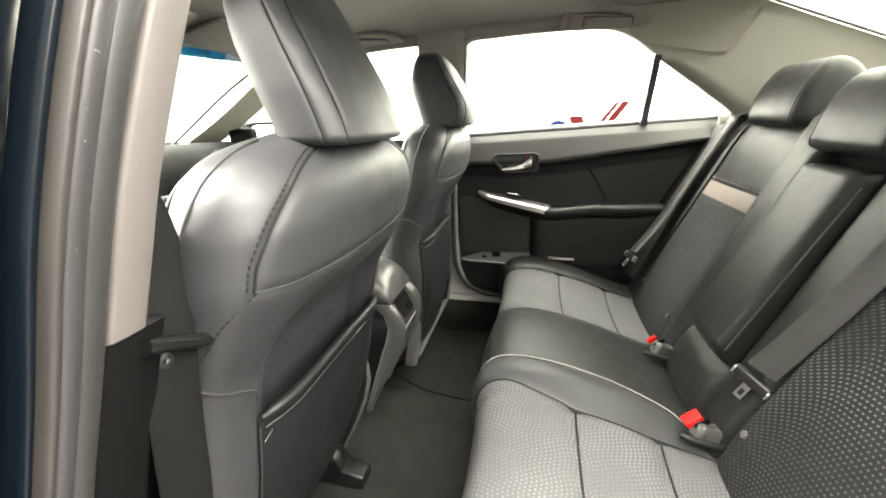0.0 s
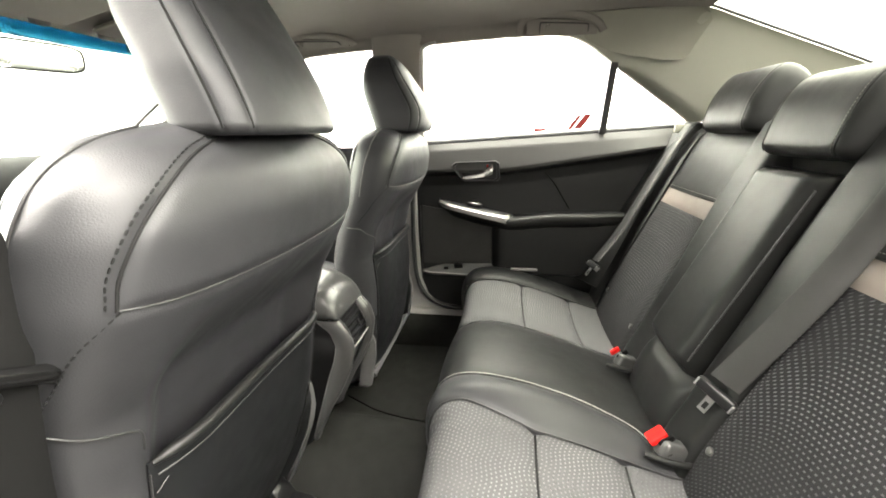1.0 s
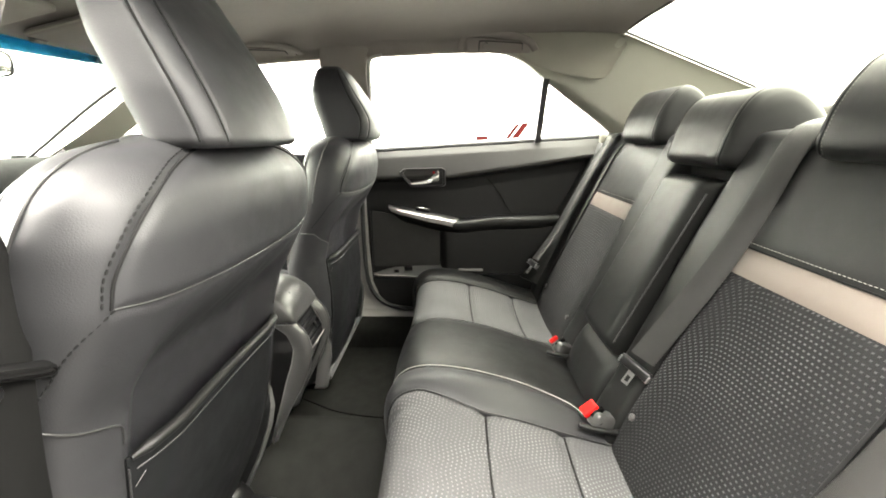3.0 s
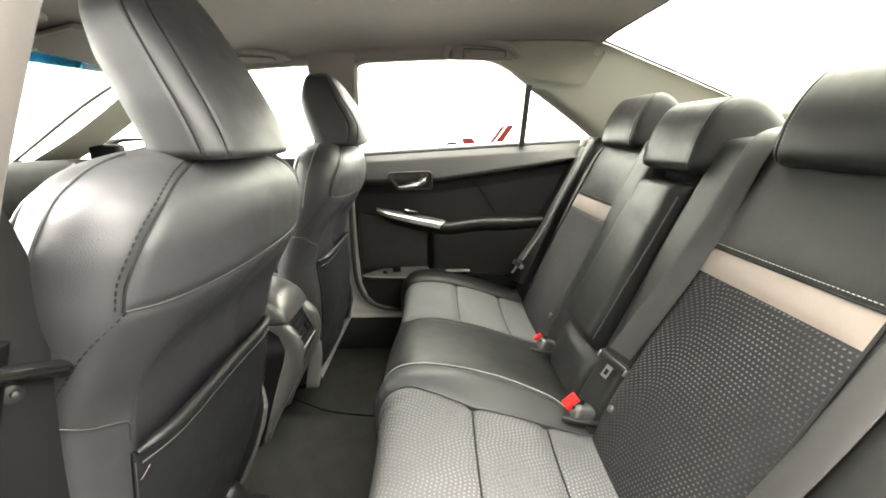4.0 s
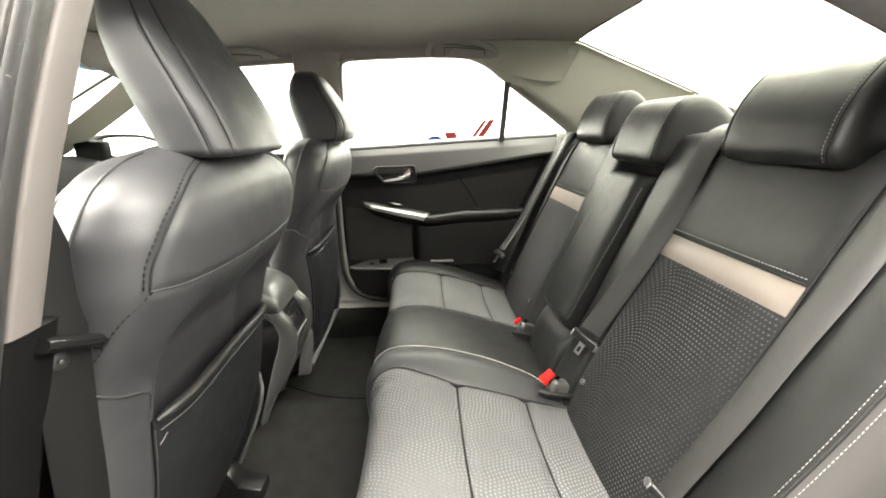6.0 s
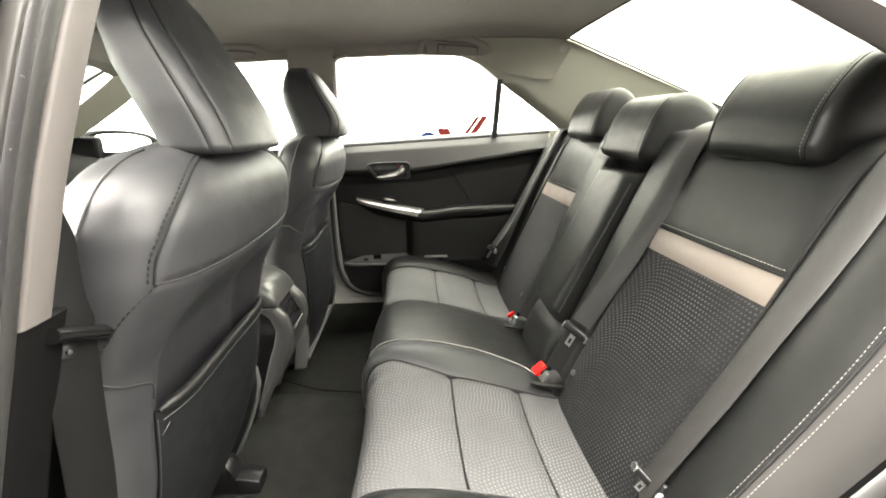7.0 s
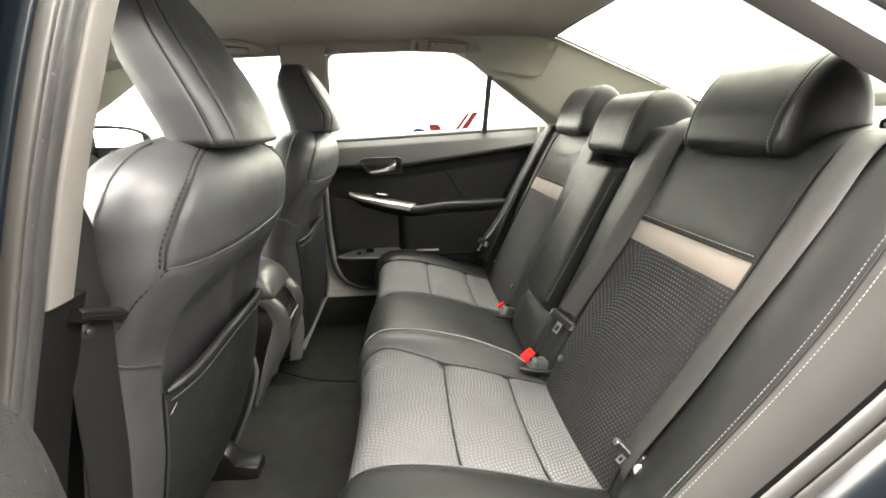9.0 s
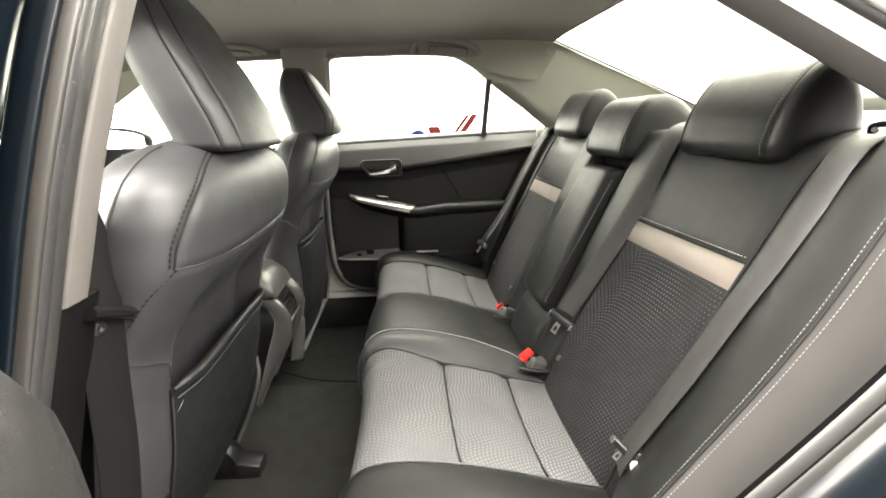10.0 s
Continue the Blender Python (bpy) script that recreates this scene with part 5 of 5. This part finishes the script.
    for nm, up, out, r, mat, lab in (
        ("seal_roof", 0.050, 0.030, 0.006, RUBBER, "black rubber seal along the roof pillar"),
        ("lip_roof", 0.064, 0.034, 0.010, SILVER, "pale metal flange along the roof pillar"),
        ("joint_roof", 0.0735, 0.042, 0.003, RUBBER, "thin dark joint along the roof pillar"),
        ("lip_roof_outer", 0.082, 0.040, 0.008, SILVER, "pale outer metal flange along the roof pillar"),
        ("seal_roof_outer", 0.104, 0.046, 0.016, RUBBER, "outer rubber seal along the roof pillar"),
    ):
        tagged(tube(nm, [(x + up * 0.3, -(wall_y(z) + out), z + up) for x, z in low], r, mat, n=50, segs=10), lab, "seal", kind="structure")
    # open rear door, swung out
    d = thing("open_door", "open rear door with black vinyl lining", "door")
    pr = []
    for y in np.concatenate([np.linspace(-0.858, -0.95, 16), np.linspace(-0.98, -1.75, 12)]):
        top = ip(-y, [0.858, 0.864, 0.872, 0.882, 0.90, 0.93, 0.97, 1.1, 1.75], [0.885, 0.95, 0.998, 1.034, 1.072, 1.095, 1.105, 1.11, 1.10])
        k = min(1.0, (-0.852 - y) / 0.03) ** 0.5
        pr.append([(-0.17, y, 0.35), (-0.17, y, top - 0.03), (-0.14, y, top - 0.006), (-0.09, y, top), (-0.06 + 0.025 * k, y, top - 0.012), (-0.045 + 0.03 * k, y, top - 0.04), (-0.045 + 0.03 * k, y, top - 0.2), (-0.06, y, 0.5), (-0.10, y, 0.35)])
    add_mesh("lining", *loft(pr), LINING, d, "dark grey vinyl lining")
    add_mesh("skin", *sheet([[(-0.185, y, z) for z in np.linspace(0.32, 1.02, 6)] for y in np.linspace(-0.87, -1.78, 8)], 0.012, (-1, 0, 0)), PAINT, d, "dark blue painted outer skin")
    tube("window_frame", [(-0.175, -0.875, 1.0), (-0.16, -0.86, 1.2), (-0.14, -0.85, 1.34), (-0.14, -0.90, 1.40), (-0.16, -1.3, 1.40), (-0.17, -1.6, 1.2), (-0.17, -1.75, 1.03)], 0.016, RUBBER, d, n=60)


near_opening()


# ---- seat belts ----
def tongue(parent, at, across, up, size=1.0):
    """A belt tongue at a place; across: the way of its width, up: the way back along the belt."""
    u = Vector(up).normalized()
    a = Vector(across)
    a = (a - u * a.dot(u)).normalized()
    f = u.cross(a)
    o = Matrix.Translation(at) @ Matrix((a, f, u)).transposed().to_4x4() @ Matrix.Scale(size, 4)
    bm = rounded((0.070, 0.014, 0.022), 0.005)
    bm.transform(o)
    t = part("tongue", bm, PLASTIC, parent, "black plastic belt tongue")
    bm = bmesh.new()
    for cx, cz, sx, sz in ((-0.0058, -0.025, 0.0034, 0.028), (0.0058, -0.025, 0.0034, 0.028), (0, -0.040, 0.015, 0.006), (0, -0.016, 0.015, 0.012)):
        bmesh.ops.create_cube(bm, size=1, matrix=Matrix.Translation((cx, 0, cz)) @ Matrix.Diagonal((sx, 0.0022, sz, 1)))
    bm.transform(o)
    part("latch_plate", bm, STEEL, t, "bright steel latch plate", smooth=False)
    for e in (-0.033, 0.033):
        bm = rounded((0.005, 0.015, 0.017), 0.0023)
        bm.transform(o @ Matrix.Translation((e, 0, -0.002)))
        part("steel_end", bm, STEEL, t)
    return t


def belts():
    g = "seat belts"
    b = thing("seat_belt", "dark grey belt hanging over the middle of the bench", "seat belt", g)
    ribbon("webbing", [(0.93, -0.214, 1.176), (0.862, -0.213, 1.169), (0.824, -0.214, 1.140), (0.776, -0.222, 1.037), (0.747, -0.226, 0.978), (0.718, -0.224, 0.916), (0.687, -0.217, 0.851), (0.654, -0.207, 0.782), (0.618, -0.194, 0.706)], [0.044, 0.046, 0.052], [(0.40, -0.91, 0), (0.55, -0.80, -0.2)], 0.0025, WEB, b)
    tongue(b, (0.608, -0.192, 0.684), (-0.60, 0.78, 0.2), (0.40, -0.10, 0.90))
    b2 = thing("seat_belt", "dark grey belt hanging down the outer bench side", "seat belt", g)
    ribbon("webbing", [(0.92, -0.60, 1.150), (0.85, -0.605, 1.152), (0.808, -0.612, 1.125), (0.771, -0.614, 1.05), (0.733, -0.611, 0.97), (0.700, -0.606, 0.90), (0.654, -0.601, 0.80), (0.608, -0.593, 0.704), (0.578, -0.588, 0.64), (0.566, -0.585, 0.605)], [0.048, 0.048], [(0, -1, 0), (-0.3, -0.95, -0.1)], 0.0025, WEB, b2)
    gd = add_mesh("guide", *tube_geo(spline([(0.905, -0.560, 1.150), (0.893, -0.570, 1.166), (0.893, -0.605, 1.168), (0.905, -0.635, 1.155)], 16), 0.005, 8), PLASTIC, b2, "black belt guide loop on the shelf")
    # small steel disc added for the glint on the guide loop
    disc("guide_screw", (0.890, -0.575, 1.160), 0.004, 0.006, STEEL, gd, way=(-1, 0, 0.3))
    tongue(b2, (0.573, -0.586, 0.636), (0.41, -0.65, -0.36), (0.45, -0.20, 0.87), 0.60)
    an = block("anchor", (0.584, -0.610, 0.632), (0.022, 0.014, 0.040), 0.005, PLASTIC, b2, turn=(0, 25, 0))
    disc("anchor_bolt", (0.577, -0.620, 0.632), 0.010, 0.010, SILVER, an, way=(-0.5, -0.8, 0.3))
    b3 = thing("seat_belt", "dark grey belt hanging beside the closed door", "seat belt", g)
    ribbon("webbing", [(0.86, 0.612, 1.156), (0.815, 0.608, 1.146), (0.785, 0.606, 1.10), (0.710, 0.600, 0.955), (0.632, 0.590, 0.80), (0.553, 0.565, 0.690)], [0.048, 0.048], [(0, -1, 0), (0.3, -0.95, 0.1)], 0.0025, WEB, b3)
    tongue(b3, (0.545, 0.560, 0.674), (-0.3, 0.95, -0.1), (0.55, 0.1, 0.82))
    block("guide", (0.80, 0.650, 1.135), (0.03, 0.012, 0.03), 0.004, BEIGE, b3, "small pale belt guide")
    # driver's belt on the near pillar
    b4 = thing("seat_belt", "wide dark belt with a black tongue on the near pillar", "seat belt", g)
    ribbon("webbing", [(-0.145, -0.680, 1.33), (-0.140, -0.688, 1.18), (-0.128, -0.676, 1.09), (-0.124, -0.672, 1.03), (-0.124, -0.682, 0.96), (-0.130, -0.688, 0.88), (-0.140, -0.690, 0.78), (-0.155, -0.70, 0.65), (-0.18, -0.72, 0.40)], [0.046, 0.048, 0.050], [(0.35, 0.9, 0), (0.35, 0.9, 0)], 0.0025, WEB_SHADED, b4)
    tube("tongue", [(-0.110, -0.714, 0.988), (-0.110, -0.696, 0.981), (-0.110, -0.668, 0.968), (-0.112, -0.652, 0.960), (-0.122, -0.644, 0.951)], 0.0078, GLOSS, b4, n=20, segs=12, label="black plastic belt tongue")
    disc("stop_button", (-0.126, -0.686, 0.957), 0.0085, 0.006, PLASTIC, b4, way=(0.9, -0.35, 0))
    disc("stop_button_core", (-0.1225, -0.6875, 0.957), 0.0028, 0.004, SEAL_GREY, b4, way=(0.9, -0.35, 0))
    for y, lab in ((-0.179, "red belt buckle in a black holder at the seat joint"), (0.128, "red belt buckle in a black holder beyond the middle seat")):
        k = thing("belt_buckle", lab, "buckle", "belt buckles")
        near = y < 0
        block("holder", (0.556, y - 0.012, 0.556), (0.064, 0.034, 0.034), 0.008, PLASTIC_SATIN, k, turn=(0, 24, 14))
        w = 0.028 if near else 0.010
        block("button", (0.527, y + (0.0 if near else 0.008), 0.576), (0.036 if near else 0.026, w, 0.013), 0.0035, RED, k, "bright red release button", turn=(0, -36, 10))
        block("slot", (0.540, y - (0.016 if near else 0.012), 0.578), (0.030, 0.005, 0.012), 0.0015, MATTE, k, turn=(0, -36, 10))
        hug = [(0.50, y - 0.028, 0.556), (0.53, y - 0.036, 0.552), (0.575, y - 0.036, 0.545), (0.60, y - 0.020, 0.54), (0.605, y + 0.012, 0.54)]
        tube("sleeve", hug, 0.006, LEATHER_DIM, k, n=24, label="soft leather lip round the buckle")



belts()


# ---- centre console ----
def console():
    c = thing("centre_console", "dark plastic centre console with rear air vent", "console")
    # padded lid, rounded over at its rear end
    lid = []
    for x, zt, w in ((-0.50, 0.790, 0.070), (-0.48, 0.805, 0.080), (-0.35, 0.812, 0.085), (-0.25, 0.810, 0.086), (-0.205, 0.804, 0.086), (-0.180, 0.795, 0.086), (-0.160, 0.780, 0.085), (-0.146, 0.762, 0.083), (-0.138, 0.745, 0.080), (-0.135, 0.733, 0.076)):
        zb = 0.729
        h = zt - zb
        lid.append([(x, -w + 0.004, zb), (x, -w, zb + h * 0.10), (x, -w * 0.99, zb + h * 0.55), (x, -w * 0.93, zt - h * 0.20), (x, -w * 0.78, zt - h * 0.06), (x, -w * 0.4, zt), (x, 0, zt + 0.001), (x, w * 0.4, zt), (x, w * 0.78, zt - h * 0.06), (x, w * 0.93, zt - h * 0.20), (x, w * 0.99, zb + h * 0.55), (x, w, zb + h * 0.10), (x, w - 0.004, zb)])
    add_mesh("lid", *loft(lid), PLASTIC_SATIN, c, "rounded satin dark console lid")
    # rear edge and inner line of the side cheeks, by height
    edge = soft_table([0.398, 0.44, 0.505, 0.55, 0.608, 0.66, 0.70, 0.728], [-0.213, -0.195, -0.163, -0.137, -0.110, -0.100, -0.111, -0.135], 0.012)
    inner = soft_table([0.398, 0.44, 0.50, 0.575, 0.62, 0.66, 0.70, 0.728], [-0.222, -0.210, -0.190, -0.166, -0.150, -0.141, -0.155, -0.192], 0.012)
    core = []
    for z in np.linspace(0.33, 0.727, 24):
        xb = ip(z, [0.33] + list(edge[0]), [-0.24] + list(edge[1])) - 0.022 - 0.03 * max(0.0, (z - 0.64) / 0.09)
        w = ip(z, [0.33, 0.45, 0.60, 0.727], [0.060, 0.066, 0.074, 0.080])
        core.append([(-0.80, -w, z), (xb - 0.012, -w, z), (xb, -w + 0.012, z), (xb, w - 0.012, z), (xb - 0.012, w, z), (-0.80, w, z)])
    add_mesh("body", *loft(core), PLASTIC, c, "black plastic console body")
    for sg in (-1, 1):
        rows = []
        for z in np.linspace(0.400, 0.727, 34):
            xe, xi = ip(z, *edge), ip(z, *inner)
            rows.append([(xi - 0.004, sg * 0.080, z), (xi, sg * 0.0855, z), (xi + (xe - xi) * 0.4, sg * 0.0895, z), (xe - 0.008, sg * 0.088, z), (xe - 0.002, sg * 0.083, z), (xe, sg * 0.076, z), (xe - 0.004, sg * 0.066, z), (xe - 0.014, sg * 0.062, z)])
        add_mesh("cheek", *sheet(rows, 0.008, (-0.5, -0.85 * sg, 0)), PLASTIC_SATIN, c, "satin grey cheek beside the vent")
    # air vent, tilted back under the lid
    def vent_at(u, y, out=0.0):
        return (-0.152 + 0.033 * u + 0.92 * out, y, 0.722 - 0.080 * u + 0.38 * out)

    v = add_mesh("vent_frame", *sheet([[vent_at(u, y, 0.0) for y in np.linspace(-0.064, 0.064, 5)] for u in (0, 0.5, 1)], 0.02, (-0.92, 0, -0.38)), PLASTIC, c, "black air vent frame")
    for i in range(5):
        u = 0.15 + 0.16 * i
        rows = [[vent_at(u, y, 0.0), vent_at(u + 0.02, y, 0.005), vent_at(u + 0.06, y, 0.004), vent_at(u + 0.05, y, -0.003)] for y in (-0.060, 0.0, 0.060)]
        add_mesh("vent_slat", *loft(rows), PLASTIC, v)
    tube("vent_rim", [vent_at(0.15, 0.060, 0.004), vent_at(0.5, 0.062, 0.005), vent_at(0.92, 0.061, 0.005), vent_at(0.99, 0.054, 0.005), vent_at(1.0, 0.0, 0.005), vent_at(0.99, -0.056, 0.005)], 0.0014, SILVER, v, n=40, label="thin silver vent rim")
    block("vent_wheel", vent_at(0.62, 0.030, 0.004), (0.006, 0.012, 0.020), 0.002, PLASTIC, v, turn=(0, -22, 0))


console()


# ---- front of the cabin ----
def front():
    d = thing("dashboard", "dark dashboard with air vents below the windscreen", "dashboard")
    prof = [(-1.55, 1.03), (-1.35, 1.078), (-1.15, 1.084), (-1.03, 1.06), (-0.965, 0.99), (-0.97, 0.85), (-1.02, 0.70), (-1.05, 0.60), (-1.55, 0.55)]
    add_mesh("top", *loft([[(x, y, z) for x, z in prof] for y in np.linspace(-0.72, 0.70, 12)]), MATTE, d)
    low = [(-1.05, 0.86), (-0.985, 0.865), (-0.962, 0.85), (-0.972, 0.76), (-1.01, 0.66), (-1.05, 0.62)]
    add_mesh("lower_panel", *loft([[(x + 0.006, y, z) for x, z in low] for y in np.linspace(-0.70, 0.68, 8)]), BEIGE, d, "pale beige lower dashboard panel")
    for y in (-0.12, 0.12, -0.62, 0.60):
        v = block("vent", (-0.958, y, 0.915), (0.02, 0.15, 0.06), 0.006, PLASTIC_SATIN, d, turn=(0, 8, 0))
        for i in range(4):
            block("vent_slat", (-0.945, y, 0.935 - 0.013 * i), (0.006, 0.13, 0.003), 0.001, PLASTIC, v, segs=1)
    m = thing("rear_view_mirror", "slim black-framed inside mirror", "mirror")
    def face(x, k):
        out = []
        for t in np.linspace(0, 2 * math.pi, 49)[:-1]:
            cc, ss = math.cos(t), math.sin(t)
            v = pose(-0.80, -0.084, 1.3065, 0, 4.5, -19) @ Vector((x, (0.123 - k) * math.copysign(abs(cc) ** 0.32, cc), (0.030 - k) * math.copysign(abs(ss) ** 0.5, ss)))
            out.append(tuple(v))
        return out

    add_mesh("frame", *loft([face(0.0065, 0.0042), face(0.010, 0.0038), face(0.010, 0.0), face(0.006, -0.001), face(-0.01, 0.001), face(-0.022, 0.012)]), PLASTIC, m)
    silver = material("mirror_silver", (0.92, 0.93, 0.93), 0.03, metal=1.0, var=0.0, rvar=0.0)
    add_mesh("mirror_glass", *loft([face(0.0070, 0.0040), face(0.0080, 0.0040)]), silver, m, "bright mirror glass", smooth=False)
    block("base_clip", (-0.795, -0.172, 1.275), (0.012, 0.020, 0.008), 0.002, PLASTIC, m)
    tube("stem", [(-0.81, -0.045, 1.31), (-0.86, -0.03, 1.335)], 0.010, PLASTIC, m, n=6)
    o = thing("door_mirror", "black outside mirror with bright glass", "mirror")
    oval = [(0.885 + 0.160 * math.copysign(abs(math.cos(t)) ** 0.75, math.cos(t)), 1.098 + (0.062 - 0.012 * math.cos(t)) * math.copysign(abs(math.sin(t)) ** 0.8, math.sin(t))) for t in np.linspace(0, 2 * math.pi, 37)[:-1]]

    def mirror_ring(x, k):
        return [(x + 0.35 * (y_ - 0.885), 0.885 + (y_ - 0.885) * k, 1.098 + (z_ - 1.098) * k) for y_, z_ in oval]

    add_mesh("housing", *loft([mirror_ring(x, k) for x, k in ((-1.045, 0.78), (-1.036, 0.82), (-1.036, 0.99), (-1.045, 1.05), (-1.08, 1.03), (-1.12, 0.9), (-1.15, 0.65), (-1.16, 0.3))]), MATTE, o)
    add_mesh("mirror_glass", *loft([mirror_ring(x, k) for x, k in ((-1.050, 0.82), (-1.0425, 0.82))]), bpy.data.materials["mirror_silver"], o, "bright mirror glass", smooth=False)
    block("foot", (-1.08, 0.712, 1.085), (0.12, 0.05, 0.11), 0.014, MATTE, o)
    for s, nm in ((1, "trim_windscreen_far"), (-1, "trim_windscreen_near")):
        p = spline([(-0.70, s * 0.52, 1.385), (-0.92, s * 0.60, 1.275), (-1.15, s * 0.665, 1.165), (-1.45, s * 0.73, 1.035)], 24)
        rings = [[(v.x + a, v.y + s * b_, v.z + c_) for a, b_, c_ in ((0.0, -0.045, -0.005), (0.03, -0.03, 0.0), (0.05, 0.01, -0.02), (0.03, 0.04, -0.045), (-0.04, 0.03, -0.01), (-0.03, -0.02, 0.01))] for v in p]
        tagged(add_mesh(nm, *loft(rings), LIT_BEIGE), "windscreen pillar cover, beige made paler for light", "trim", kind="structure")
        tagged(tube("seal_windscreen" + nm[-4:], [(-0.80, s * 0.50, 1.36), (-1.0, s * 0.53, 1.265), (-1.34, s * 0.61, 1.09), (-1.5, s * 0.66, 1.02)], 0.006, RUBBER, n=24), "black rubber edge of the windscreen", "seal", kind="structure")
    for sg in (-1, 1):
        v = thing("sun_visor", "beige folded sun visor under the roof lining", "sun visor", "sun visors")
        flap = block("flap", (-0.642, sg * 0.300, 1.387), (0.150, 0.535, 0.016), 0.007, HEADLINING, v, turn=(0, -12, 0))
        slope = [(-0.575, 1.3925), (-0.640, 1.3790), (-0.712, 1.3640)]
        tube("edge_piping", [(x, sg * 0.0335, z + 0.006) for x, z in slope], 0.0035, LAP, flap, n=12)
        block("clip", (-0.724, sg * 0.075, 1.3665), (0.018, 0.034, 0.014), 0.004, PILLAR_DIM, v, "small plastic visor clip", turn=(0, -12, 0))
    def lining_at(x, u, out=0.0):
        """A place on the sloping lining above the side windows; it lies flatter over the front one."""
        if x < 0:
            return Vector((x, 0.455 - 0.85 * u - 0.35 * out, 1.417 + 0.35 * u - 0.90 * out))
        return Vector((x, 0.505 - 0.66 * u - 0.75 * out, 1.437 + 0.75 * u - 0.66 * out))

    def handle_bar(name, line, half, thick, mat, parent, n=44):
        pts = spline([(a, b, 0) for a, b in line], n)
        rings = []
        for i, p in enumerate(pts):
            d = (pts[min(i + 1, n - 1)] - pts[max(i - 1, 0)]).normalized()
            fade = min(1.0, 0.35 + min(i, n - 1 - i) / 6)
            ring = []
            for k in range(14):
                a = 2 * math.pi * k / 14
                c, q = (math.copysign(abs(v) ** 0.6, v) for v in (math.cos(a), math.sin(a)))
                ring.append(lining_at(p.x - d.y * half * c, p.y + d.x * half * c, thick * fade * q))
            rings.append(ring)
        return add_mesh(name, *loft(rings), mat, parent)

    for x, dz in ((0.383, 0.008), (-0.375, 0.0)):
        g = thing("grab_handle", "grey-beige folded grab handle above the door", "grab handle", "grab handles")
        handle_bar("grip", [(x - 0.122, -0.036), (x - 0.120, -0.008), (x - 0.102, 0.018), (x - 0.06, 0.024), (x, 0.022), (x + 0.06, 0.012), (x + 0.100, -0.006), (x + 0.118, -0.026), (x + 0.124, -0.036)], 0.011, 0.007, HEADLINING, g)
        rows = [[lining_at(a, b, 0.003) for b in np.linspace(-0.044, 0.010 - 0.10 * (a - x + 0.08), 5)] for a in np.linspace(x - 0.100, x + 0.105, 12)]
        add_mesh("cup", *sheet(rows, 0.006, (0, 0.75, 0.66)), HEADLINING, g)
        handle_bar("cup_edge", [(x - 0.062, -0.040), (x - 0.062, -0.008), (x - 0.056, -0.001), (x, -0.004), (x + 0.070, -0.010), (x + 0.078, -0.016), (x + 0.080, -0.040)], 0.002, 0.006, TRIM_SHADED, g)
        handle_bar("hook", [(x - 0.046, -0.030), (x - 0.046, -0.012), (x - 0.040, -0.007), (x - 0.034, -0.012)], 0.003, 0.010, HEADLINING, g, n=16)
        g.location.z = dz



front()
